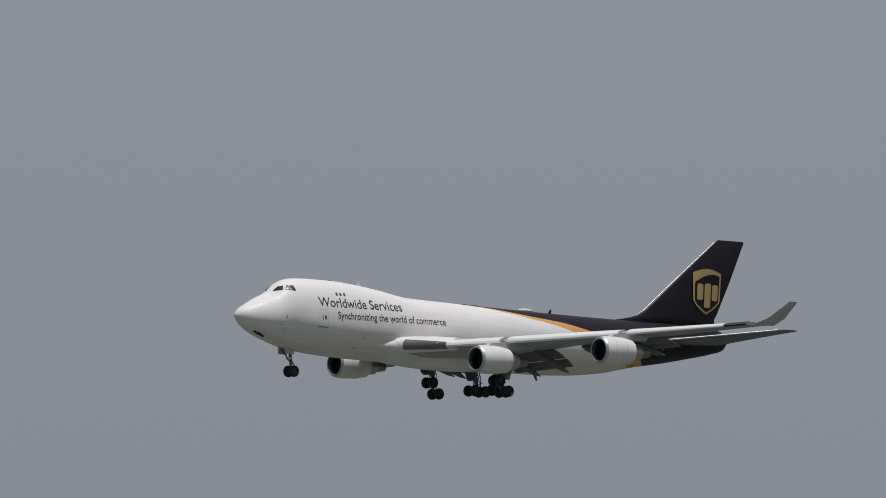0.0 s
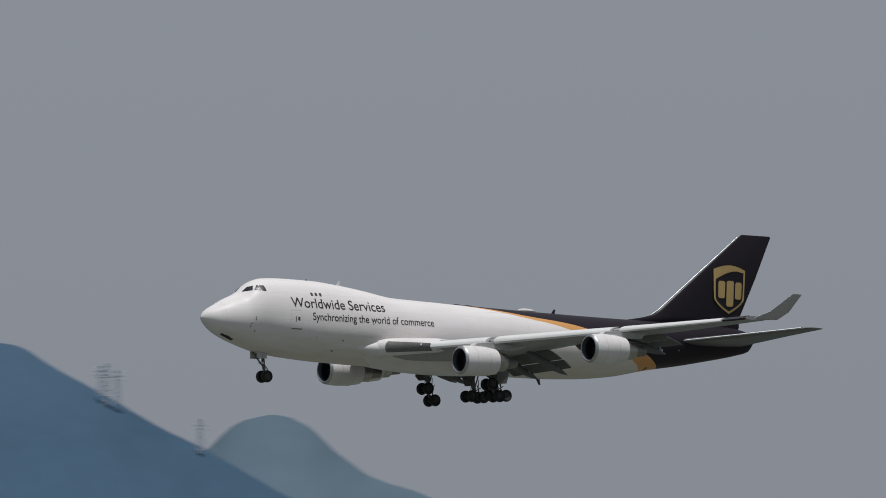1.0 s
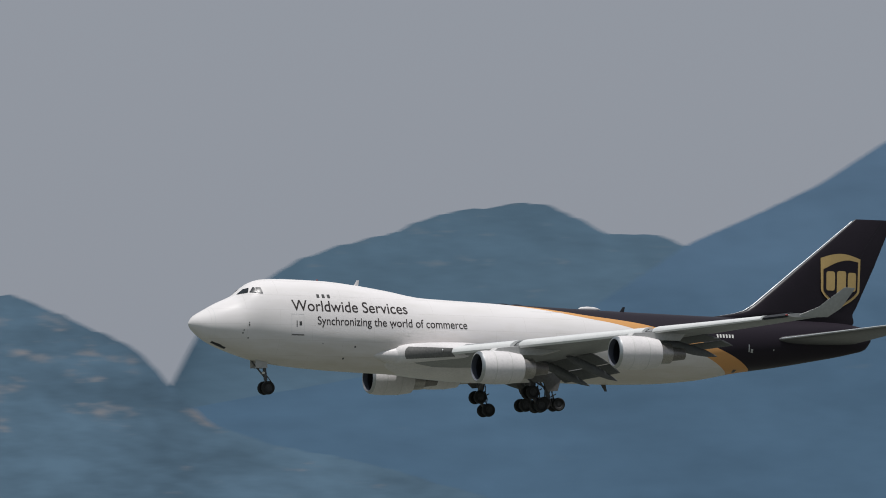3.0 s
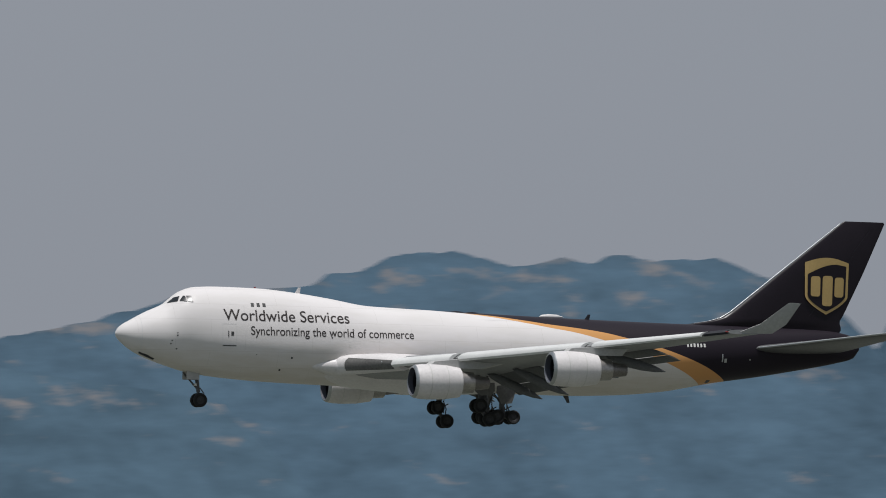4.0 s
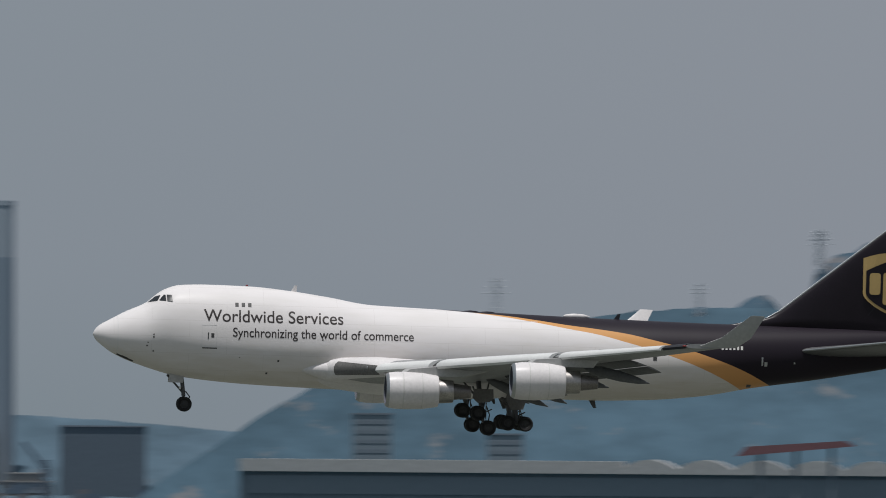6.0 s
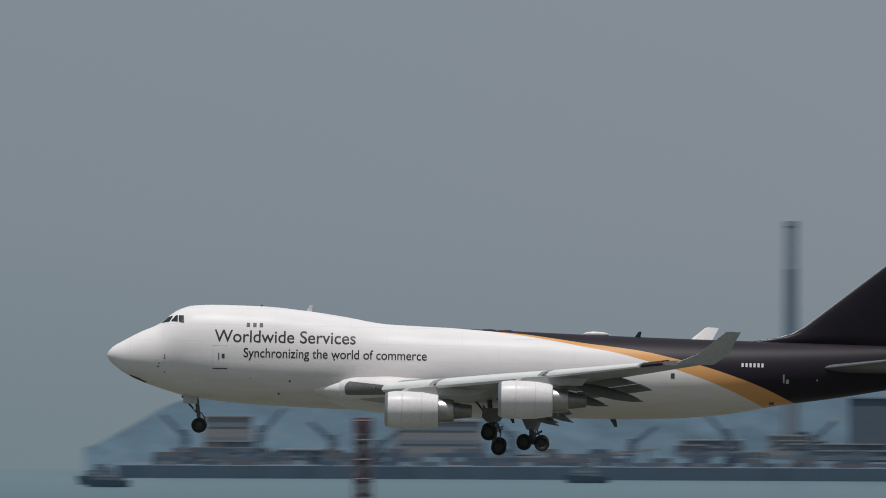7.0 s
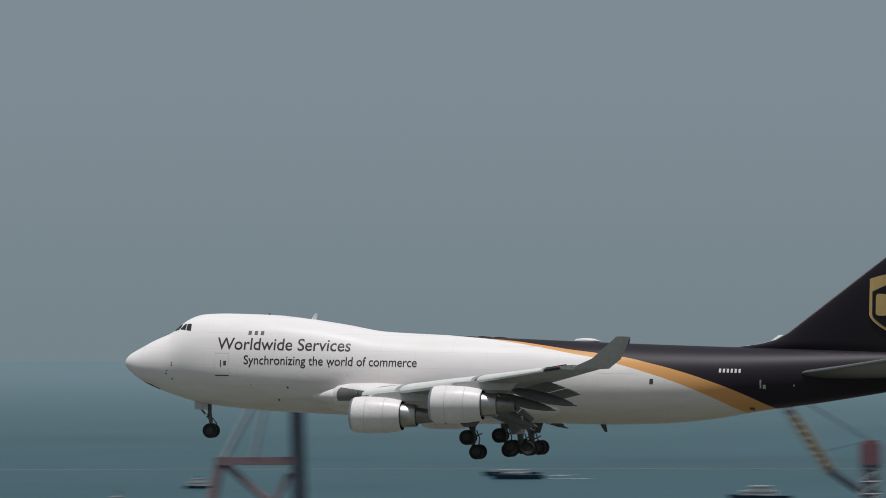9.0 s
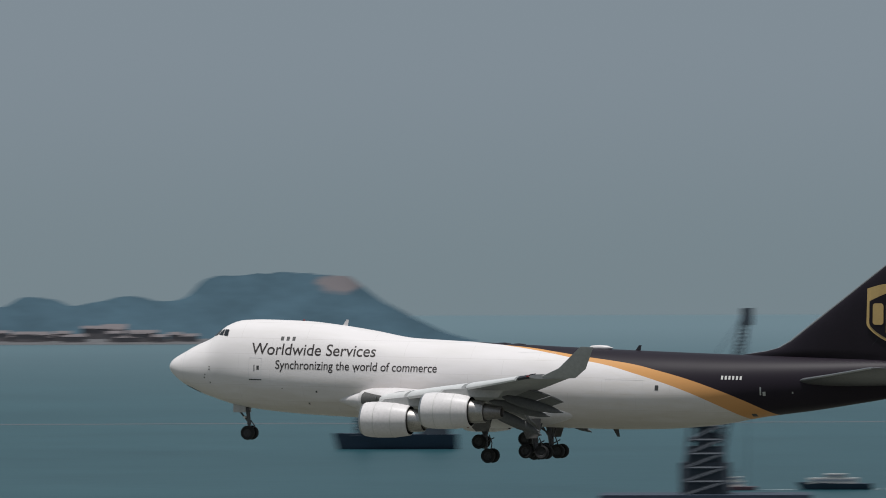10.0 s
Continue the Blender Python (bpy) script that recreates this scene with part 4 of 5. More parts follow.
# radome seam
ring = []
for x in (1.95, 1.99):
    t, b, w, c = hull(x)
    for j in range(48):
        a = 2 * math.pi * j / 48
        sn = math.sin(a)
        ring.append((x, (w + 0.006) * math.cos(a), c + sn * ((t - c + 0.006) if sn > 0 else (c - b + 0.006))))
part("radome_seam", mesh_from("radome_seam", shift(ring), grid_faces(2, 48), M_SEAM), body)


def blade_aerial(x, z, h, chord, lean, mat, down=False):
    s = -1 if down else 1
    v, f = blade([(x, 0, z - 0.1 * s, chord, 0.10, 0), (x + lean, 0, z + h * s, chord * 0.45, 0.10, 0)], upright=True)
    part("aerial", mesh_from("aerial", shift(v), f, mat), body, "small blade aerial")


blade_aerial(16.2, 3.93, 0.50, 0.50, 0.35, M_WHITE)
blade_aerial(43.05, 2.30, 0.50, 0.55, 0.42, M_DARK)
blade_aerial(41.2, -4.42, 0.62, 0.55, 0.45, M_SPOT, True)
blade_aerial(33.0, -4.55, 0.35, 0.4, 0.3, M_SPOT, True)
v, f = revolve([(0, 0.01), (0.25, 0.16), (0.9, 0.24), (1.7, 0.2), (2.3, 0.01)], 16, "x", (38.9, 0, 2.50))
part("satcom_dome", mesh_from("satcom_dome", shift(v), f, M_WHITE), body, "low white aerial dome")
for x in (30.6, 32.0):
    v, f = revolve([(0, 0.01), (0.15, 0.05), (0.6, 0.08), (1.0, 0.05), (1.2, 0.01)], 12, "x", (x, 0, hull(x + 0.6)[0]))
    part("aerial_blister", mesh_from("aerial_blister", shift(v), f, M_BROWN), body, "low brown aerial blister")
for x, z, s in ((12.6, 4.27, 1), (28.0, -4.55, -1)):
    v, f = revolve([(0, 0.10), (0.08 * s, 0.09), (0.12 * s, 0.02)], 14, "z", (x, 0, z), True)
    part("beacon", mesh_from("beacon", shift(v), f, M_BEACON), body, "red anti-collision beacon")

# ---- fin markings: a pale gold shield with a dark field, and its emblem as plain shapes ----
def fin_half(x, z):
    lead = np.interp(z, [2.65, 7.2, 11.55], [56.2, 61.9, 67.35])
    chord = np.interp(z, [2.65, 7.2, 11.55], [11.1, 7.8, 4.3])
    u = min(max((x - lead) / chord, 0.02), 0.98)
    return chord * 5 * 0.09 * 1.15 * (0.2969 * math.sqrt(u) - 0.126 * u - 0.3516 * u * u + 0.2843 * u ** 3 - 0.1015 * u ** 4)


def shield_outline(x0, x1, top, mid, tip, sag):
    pts = []
    for k in range(13):
        u = k / 12
        pts.append((x0 + (x1 - x0) * u, top + sag * math.sin(math.pi * u)))
    for k in range(1, 13):
        u = k / 12
        pts.append((x1 - (x1 - x0) / 2 * u ** 1.7, mid + (tip - mid) * u))
    for k in range(1, 12):
        u = k / 12
        pts.append(((x0 + x1) / 2 - (x1 - x0) / 2 * (1 - (1 - u) ** 1.7), tip + (mid - tip) * u))
    pts.append((x0, mid))
    return pts


def fin_shape(name, pts, mat, lift, label=""):
    bm = bmesh.new()
    vs = [bm.verts.new((x - OX, -fin_half(x, z) - lift, z)) for x, z in pts]
    bm.faces.new(vs)
    bmesh.ops.triangulate(bm, faces=bm.faces[:])
    me = bpy.data.meshes.new(name)
    bm.to_mesh(me)
    bm.free()
    me.materials.append(mat)
    return part(name, me, fin, label)


fin_shape("shield_rim", shield_outline(63.92, 68.2, 8.0, 5.1, 3.40, 0.46), M_SHIELD, 0.03, "pale gold shield emblem")


def field_outline():
    """The dark field: its top rises in a swoosh from the thick to the thin end of the gold cap."""
    pts = [(64.17 + 3.78 * k / 12, 6.95 + 0.92 * math.sin(math.pi / 2 * min(1.0, k / 9)) - 0.16 * max(0, k - 9) / 3) for k in range(13)]
    low = shield_outline(64.17, 67.95, 8.0, 5.15, 3.66, 0.0)
    return pts + low[13:]


fin_shape("shield_field", field_outline(), M_BROWN, 0.055, "dark brown shield field")


def stroke(points, w):
    """A thick bent bar as an outline of (x, z)."""
    left, right = [], []
    for k, (x, z) in enumerate(points):
        a, b = points[max(k - 1, 0)], points[min(k + 1, len(points) - 1)]
        dx, dz = b[0] - a[0], b[1] - a[1]
        l = math.hypot(dx, dz)
        left.append((x - dz / l * w, z + dx / l * w))
        right.append((x + dz / l * w, z - dx / l * w))
    return left + right[::-1]


def arc(cx, cz, r, a0, a1, n=9, squash=1.0):
    return [(cx + r * math.cos(radians(a0 + (a1 - a0) * k / n)), cz + squash * r * math.sin(radians(a0 + (a1 - a0) * k / n))) for k in range(n + 1)]


def rounded(x0, x1, z0, z1, r):
    return arc(x1 - r, z1 - r, r, 0, 90, 5) + arc(x0 + r, z1 - r, r, 90, 180, 5) + arc(x0 + r, z0 + r, r, 180, 270, 5) + arc(x1 - r, z0 + r, r, 270, 360, 5)


for x0, x1, z0, z1 in ((64.47, 65.40, 4.98, 6.78), (65.62, 66.62, 4.15, 6.84), (66.82, 67.72, 4.95, 6.72)):
    fin_shape("emblem_bar", rounded(x0, x1, z0, z1, 0.24), M_SHIELD, 0.08)
# bare metal leading edge of the fin, rudder hinge line
v, f = blade([(53.45, 0, 2.30, 0.30, 0.24, 0), (54.9, 0, 2.55, 0.34, 0.26, 0), (55.95, 0, 2.85, 0.42, 0.3, 0), (56.92, 0, 3.42, 0.52, 0.32, 0), (61.72, 0, 7.2, 0.48, 0.34, 0), (67.36, 0, 11.58, 0.36, 0.34, 0)], upright=True)
part("leading_edge", mesh_from("leading_edge", shift(v), f, M_LIP), fin, "bright bare-metal leading edge")
for z in (3.2, 6.2, 9.0):
    lead = float(np.interp(z, [2.65, 7.2, 11.55], [56.2, 61.9, 67.35]))
    chord = float(np.interp(z, [2.65, 7.2, 11.55], [11.1, 7.8, 4.3]))
    x = lead + chord * 0.70
    fin_shape("rudder_joint", [(x, z), (x + 0.04, z), (x + 2.0, z + 2.5), (x + 1.96, z + 2.5)], M_DARK, 0.012)


# ---- things on the land and the water ----
def stand(name, label, category, az, dist, z=0.0, group="", turn=0.0):
    """An empty base whose x runs to the right and y away as seen from the shore."""
    ob = tagged(new(name), label, category, group)
    ob.matrix_world = Matrix.Translation(at(az, dist, z)) @ pose(0, 0, 0, 0, 0, az + turn)
    return ob


def piece(name, parent, mat, *shapes, label=""):
    v, f = join(*shapes)
    return part(name, mesh_from(name, v, f, mat), parent, label)


M_STEEL = paint("weathered_dark_steel", (0.055, 0.070, 0.090), 0.6, grime=0.35)
M_RED = paint("faded_red_paint", (0.21, 0.095, 0.105), 0.55, grime=0.3)
M_PALERED = paint("pale_red_paint", (0.25, 0.165, 0.175), 0.6, grime=0.35)
M_RUST = paint("rusty_tower_steel", (0.20, 0.165, 0.175), 0.7, grime=0.4)
M_PALESTEEL = paint("pale_grey_steel", (0.30, 0.33, 0.35), 0.5, grime=0.3)
# yellow is greyed to paint in the haze in front of the crane
M_YELLOW = paint("haze_dulled_yellow_paint", (0.36, 0.30, 0.215), 0.5, grime=0.3)
M_HULL = paint("dark_blue_hull", (0.035, 0.05, 0.08), 0.5, grime=0.4)
M_DECK = paint("off_white_boat_paint", (0.55, 0.55, 0.53), 0.45, grime=0.25)
# distance haze is painted into the hazy_ colours below
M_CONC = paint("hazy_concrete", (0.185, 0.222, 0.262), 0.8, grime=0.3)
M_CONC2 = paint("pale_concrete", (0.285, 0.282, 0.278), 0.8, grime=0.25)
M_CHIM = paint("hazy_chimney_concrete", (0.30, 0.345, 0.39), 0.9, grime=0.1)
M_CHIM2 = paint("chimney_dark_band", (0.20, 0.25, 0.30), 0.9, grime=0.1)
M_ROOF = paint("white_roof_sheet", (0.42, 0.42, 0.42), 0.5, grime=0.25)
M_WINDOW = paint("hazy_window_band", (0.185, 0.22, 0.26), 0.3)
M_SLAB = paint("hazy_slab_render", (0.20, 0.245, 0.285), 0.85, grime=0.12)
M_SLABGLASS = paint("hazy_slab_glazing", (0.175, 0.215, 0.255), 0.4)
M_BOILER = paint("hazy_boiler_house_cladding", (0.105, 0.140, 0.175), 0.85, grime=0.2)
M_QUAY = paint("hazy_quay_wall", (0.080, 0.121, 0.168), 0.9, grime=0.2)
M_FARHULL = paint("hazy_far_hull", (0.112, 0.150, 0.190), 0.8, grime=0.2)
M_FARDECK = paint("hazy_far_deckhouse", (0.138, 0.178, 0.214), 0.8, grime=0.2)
M_FOAM = paint("pale_pink_float", (0.105, 0.105, 0.115), 0.8)
# lattice is paled toward the sky colour to paint in distance haze
M_PYLON = paint("haze_pale_lattice", (0.42, 0.45, 0.49), 0.6, 0.2)


def hull_shape(l, w, h, rake=0.16, sheer=0.25):
    """A boat hull: raked bow to the left, flat stern to the right, bottom a little below the water."""
    n, m = 15, 7
    verts = []
    for i in range(n):
        u = i / (n - 1)
        x = -l / 2 + l * u
        full = min(1.0, (u / 0.35) ** 0.6) if u > 0 else 0.03
        top = h * (1 + sheer * (1 - u) ** 2)
        for j in range(m):
            a = math.pi * j / (m - 1)
            yy = -math.cos(a)
            zz = top if j in (0, m - 1) else top - (top + 0.5) * min(1, math.sin(a) * 1.25)
            verts.append((x - rake * l * (zz / h) * max(0, 0.35 - u), w / 2 * full * (yy if j in (0, m - 1) else yy * 0.9), zz))
    faces = grid_faces(n, m, False)
    faces += [tuple(range(m)), tuple(range((n - 1) * m, n * m))]
    for i in range(n - 1):
        faces.append((i * m, (i + 1) * m, (i + 1) * m + m - 1, i * m + m - 1))
    return verts, faces


def boat(az, dist, l, label, hull_mat, house, mast=0.0, flip=1, group="small craft on the water", deck=None, bulk=1.0):
    b = stand("boat", label, "boat", az, dist, 0.0, group, 0 if flip > 0 else 180)
    piece("hull", b, hull_mat, hull_shape(l, l * 0.26, l * 0.085 * bulk))
    z = l * 0.085 * bulk
    x = -0.05 * l
    for k, (w, h) in enumerate(house):
        piece("deckhouse", b, deck or M_DECK, box(x - w * l / 2, x + w * l / 2, -l * 0.09, l * 0.09, z - 0.05, z + h * l))
        piece("window_band", b, M_WINDOW, box(x - w * l * 0.46, x + w * l * 0.46, -l * 0.094, l * 0.094, z + h * l * 0.5, z + h * l * 0.78))
        z += h * l
        x += 0.03 * l
    if mast:
        piece("mast", b, M_STEEL, tube((x, 0, z - 0.1), (x, 0, z + mast * l), 0.012 * l), tube((x - 0.05 * l, 0, z + mast * l * 0.6), (x + 0.05 * l, 0, z + mast * l * 0.6), 0.008 * l))
    if not deck:
        piece("wake", b, M_FOAM_WHITE, ([(l * 0.5, -l * 0.05, 0.06), (l * 1.4, -l * 0.16, 0.06), (l * 1.4, l * 0.16, 0.06), (l * 0.5, l * 0.05, 0.06)], [(0, 1, 2, 3)]))
    return b


M_FOAM_WHITE = paint("churned_wake", (0.34, 0.40, 0.42), 0.8)


def lattice(p, q, w0, w1, n, r):
    """A four-legged lattice between two points: legs, rings and diagonals as bars."""
    p, q = Vector(p), Vector(q)
    d = (q - p).normalized()
    u = d.cross(Vector((0, 1, 0)))
    u = u.normalized() if u.length > 0.01 else Vector((1, 0, 0))
    v = d.cross(u)

    def corner(t, k):
        w = w0 + (w1 - w0) * t
        return p + (q - p) * t + u * w * (1 if k in (0, 1) else -1) + v * w * (1 if k in (1, 2) else -1)

    bars = []
    for k in range(4):
        bars.append(tube(corner(0, k), corner(1, k), r * 1.4, n=6))
        for i in range(n):
            a, b = i / n, (i + 1) / n
            bars.append(tube(corner(a, k), corner(b, (k + 1) % 4), r, n=5))
            bars.append(tube(corner(b, k), corner(b, (k + 1) % 4), r, n=5))
    return join(*bars)


def barge(parent, l=30.0, w=14.0, h=2.6):
    piece("pontoon", parent, M_HULL, box(-l / 2, l / 2, -w / 2, w / 2, -0.6, h), box(-l / 2 - 1.5, -l / 2, -w / 2, w / 2, 0.8, h), box(l / 2, l / 2 + 1.5, -w / 2, w / 2, 0.8, h))


def metres(px, d):
    return px * d / 12985.0


# sheerlegs and derrick barges
def derrick_lattice(az, dist, top, w_low, w_top, red_cap, boom=None, label="", steel=None):
    c = stand("derrick_barge", label, "crane barge", az, dist, 0.0, "crane barges at anchor")
    barge(c)
    steel = steel or M_STEEL
    piece("tower", c, steel, lattice((0, 0, 2.4), (0, 0, top), w_low, w_top, 9, 0.22))
    piece("machine_house", c, M_STEEL, box(-w_low * 1.1, w_low * 1.1, -2.5, 2.5, 2.5, 7.5), box(-w_low * 0.8, w_low * 0.9, -2, 2, 7.5, 10.0))
    piece("mast_core", c, steel, tube((0, 0, 9), (0, 0, top), w_low * 0.5, w_top * 0.6))
    if red_cap:
        piece("tower_cap", c, M_RED, box(-w_top * 1.3, w_top * 1.3, -1.2, 1.2, top - 2.6, top + 0.6))
    if boom:
        piece("boom", c, M_STEEL, lattice(boom[0], boom[1], 0.9, 0.55, 12, 0.13))
        piece("boom_head", c, M_STEEL, box(boom[1][0] - 0.9, boom[1][0] + 0.9, -0.7, 0.7, boom[1][2] - 2.2, boom[1][2] + 0.5))
        piece("stay_cable", c, M_STEEL, tube((0, 0, top), boom[1], 0.06), tube((boom[1][0], 0, boom[1][2]), (boom[1][0], 0, 4), 0.05))
    return c


derrick_lattice(0.547, 1500, 38.12, 2.2, 1.5, True, None, "rusty red and dark derrick tower on a barge", M_RUST)
derrick_lattice(18.494, 1150, 21.93, 3.6, 1.3, True, ((2.21, 0, 10), (6.64, 0, 31.15)), "dark lattice derrick with a raised boom on a barge")


def sheerlegs(az, dist, top, foot, label, red=True, platform=None):
    """A heavy dark post with a pale raking leg, braced by cross beams."""
    c = stand("sheerlegs_barge", label, "crane barge", az, dist, 0.0, "crane barges at anchor")
    barge(c, 54 if red else 26)
    piece("post", c, M_STEEL, tube((1.2, 0, 2.4), (0.4, 0, top - 1), 1.35, 1.1, 14), tube((1.2, 3, 2.4), (0.4, 2, top - 2), 0.8, 0.7, 10))
    if not red:
        piece("raking_leg", c, M_PALESTEEL, tube((-foot, -1.5, 2.4), (-0.6, 0, top - 1.2), 0.75, 0.6), tube((-foot, 2.5, 2.4), (-0.6, 1, top - 1.2), 0.6, 0.5))
        piece("cap", c, M_STEEL, box(-2.6, 2.2, -1.3, 1.3, top - 1.2, top), box(-1.6, 1.2, -0.8, 0.8, top, top + 0.7))
        for t in (0.30, 0.62):
            z = 2.4 + (top - 3) * t
            x = -foot + (foot - 0.6) * t
            piece("cross_beam", c, M_PALESTEEL, box(x - 0.6, 1.6, -0.5, 0.5, z - 0.45, z + 0.45))
            piece("brace", c, M_PALESTEEL, tube((x, 0, z), (0.9, 0, z - (top - 3) * 0.28), 0.35), tube((1.0, 0, z), (x - 1.2, 0, z - (top - 3) * 0.28), 0.35))
    else:
        # a low portal frame beside the post, and a machine head under a red cap
        piece("portal_leg", c, M_PALERED, tube((-14.6, 0, 2.4), (-12.4, 0, 12.8), 0.95, 0.85))
        piece("portal_beam", c, M_PALERED, box(-13.2, 0.6, -0.9, 0.9, 12.2, 13.6))
        piece("raking_leg", c, M_PALESTEEL, tube((-11.6, 0.6, 13.5), (-4.4, 0.4, 27.0), 0.55, 0.45))
        piece("raking_leg", c, M_PALESTEEL, tube((-6.8, -0.6, 13.5), (-3.6, -0.4, 27.0), 0.45, 0.4))
        piece("portal_brace", c, M_PALERED, tube((-11.6, 0, 12.4), (-3.2, 0, 5.2), 0.6), tube((-0.6, 0, 10.8), (-3.4, 0, 5.4), 0.5))
        piece("head_frame", c, M_RUST, tube((-2.4, 0, 25.6), (-2.0, 0, top - 3.6), 3.1, 2.5, 10), tube((-2.0, 0, top - 3.6), (-1.9, 0, top - 0.9), 1.5, 1.3, 10))
        piece("cap", c, M_RED, box(-4.8, 0.9, -1.4, 1.4, top - 0.9, top), box(-3.6, -0.4, -0.9, 0.9, top, top + 0.4))
        for k, (x0, x1, h, mat) in enumerate(((-25.0, -21.6, 4.3, M_RUST), (-21.5, -18.1, 5.2, M_RUST), (-18.0, -13.6, 4.7, M_STEEL), (-13.5, -9.1, 5.7, M_RUST), (-9.0, -4.6, 6.3, M_RUST), (-4.5, -1.6, 5.4, M_STEEL), (2.7, 8.6, 4.6, M_RUST))):
            piece("deck_cargo", c, mat, box(x0, x1, -3.2, 1.2 + 0.3 * (k % 3), 2.5, h))
    if not red:
        piece("cabin", c, M_RED, box(-foot * 0.9, -foot * 0.35, -2.5, 2.5, 2.5, 6.0))
    return c


sheerlegs(7.225, 1500, 35.63, 6.5, "dark sheerlegs crane with a pale raking frame", False)
sheerlegs(14.966, 1250, 34.63, 11.8, "tall red and grey sheerlegs crane on a barge", True)


def jib_crane():
    d = 1350.0
    c = stand("jib_crane_barge", "yellow jib crane with a red machine house on a barge", "crane barge", 10.462, d, 0.0, "crane barges at anchor")
    barge(c, 24)
    top = 14.53
    piece("tower", c, M_PALESTEEL, lattice((0, 0, 2.4), (0, 0, top - 3), 2.0, 1.5, 4, 0.2), tube((0, 0, 2.4), (0, 0, top - 2), 1.2))
    piece("machine_house", c, M_RED, box(-1.9, 1.9, -2, 2, top - 4.5, top - 0.6), box(-1.3, 1.5, -1.4, 1.4, top - 0.6, top))
    tip = (-18.61, 0, 25.51)
    low = (-9.56, 0, 12.19)
    foot = (low[0] + (low[0] - tip[0]) * 0.25, 0, low[2] - (tip[2] - low[2]) * 0.25)
    piece("jib", c, M_YELLOW, lattice(foot, low, 0.8, 0.8, 3, 0.16), lattice(low, ((low[0] + tip[0]) / 2, 0, (low[2] + tip[2]) / 2), 0.8, 0.75, 5, 0.2), tube(foot, ((low[0] + tip[0]) / 2, 0, (low[2] + tip[2]) / 2), 0.65))
    piece("jib_head", c, M_PALESTEEL, lattice(((low[0] + tip[0]) / 2, 0, (low[2] + tip[2]) / 2), tip, 0.75, 0.9, 5, 0.2), tube(((low[0] + tip[0]) / 2, 0, (low[2] + tip[2]) / 2), tip, 0.55), box(tip[0] - 1.6, tip[0] + 1.4, -0.9, 0.9, tip[2] - 0.7, tip[2] + 0.6))
    piece("jib_base", c, M_STEEL, tube((foot[0], 0, foot[2]), (0, 0, 4), 0.7))
    piece("stay_cable", c, M_STEEL, tube(tip, (0, 0, top), 0.07), tube((tip[0], 0.4, tip[2]), (0, 0.4, top - 0.4), 0.07), tube((low[0], 0, low[2]), (0, 0, top), 0.06))


jib_crane()


# a working ship with a deck crane
def ship():
    d = 1519
    c = stand("work_ship", "dark-hulled work ship with a deck crane aft of the bow", "ship", 20.892, d)
    l = metres(212, d)
    piece("hull", c, M_HULL, hull_shape(l, l * 0.22, metres(26, d), 0.1, 0.1))
    z = metres(25, d)
    for x0, x1, h0, h1 in ((38, 92, 0, 22), (46, 82, 22, 38), (56, 74, 38, 46)):
        piece("deckhouse", c, M_STEEL, box(metres(x0, d), metres(x1, d), -2.2, 2.2, z + metres(h0, d) - 0.1, z + metres(h1, d)))
    piece("deck_crane", c, M_STEEL, lattice((metres(-62, d), 0, z - 0.2), (metres(-62, d), 0, z + metres(80, d)), metres(14, d), metres(7, d), 6, 0.16), tube((metres(-62, d), 0, z), (metres(-62, d), 0, z + metres(60, d)), metres(8, d), metres(5, d)))
    piece("deck_cargo", c, M_STEEL, box(metres(-40, d), metres(20, d), -1.8, 1.8, z - 0.1, z + metres(7, d)))
    piece("mast", c, M_STEEL, tube((metres(64, d), 0, z), (metres(64, d), 0, z + metres(78, d)), 0.14))


ship()

BLUE_BOAT = "dark low motor boat with a small cabin and wake"
boat(13.205, 1656, 11.5, BLUE_BOAT, M_HULL, ((0.45, 0.05),), 0.0, 1)
boat(15.697, 1576, 6.0, "small grey work boat with a tall cabin", M_HULL, ((0.6, 0.16), (0.35, 0.12)), 0.1)
boat(16.342, 1377, 9.0, "white two-decked harbour ferry", M_DECK, ((0.75, 0.12), (0.55, 0.12), (0.25, 0.08)), 0.15)
boat(11.309, 1476, 12.0, "white motor launch with a dark hull", M_HULL, ((0.6, 0.09), (0.35, 0.08)), 0.0)
boat(17.470, 1251, 12.0, "low dark workboat with a white cabin", M_HULL, ((0.7, 0.08), (0.3, 0.06)), 0.0)
boat(13.191, 1691, 9.0, BLUE_BOAT, M_HULL, ((0.4, 0.06),), 0.0)
boat(13.296, 1685, 10.0, BLUE_BOAT, M_HULL, ((0.45, 0.06),), 0.0)
boat(18.255, 1248, 7.0, "small dark tug with a red funnel", M_RED, ((0.5, 0.14), (0.3, 0.1)), 0.2)
boat(15.619, 1362, 9.0, "rust-red work barge with a white cabin", M_RED, ((0.5, 0.12), (0.25, 0.1)), 0.2)
boat(15.156, 1341, 13.0, "rust-red work barge with a white cabin", M_RED, ((0.7, 0.07), (0.3, 0.09)), 0.12)
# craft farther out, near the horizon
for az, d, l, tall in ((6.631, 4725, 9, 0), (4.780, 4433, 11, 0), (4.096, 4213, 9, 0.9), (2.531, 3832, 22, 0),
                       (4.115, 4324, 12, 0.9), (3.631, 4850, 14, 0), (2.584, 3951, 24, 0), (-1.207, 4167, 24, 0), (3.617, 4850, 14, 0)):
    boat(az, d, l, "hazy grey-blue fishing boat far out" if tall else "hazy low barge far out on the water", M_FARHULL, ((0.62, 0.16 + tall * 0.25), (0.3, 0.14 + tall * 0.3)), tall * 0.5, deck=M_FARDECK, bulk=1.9)

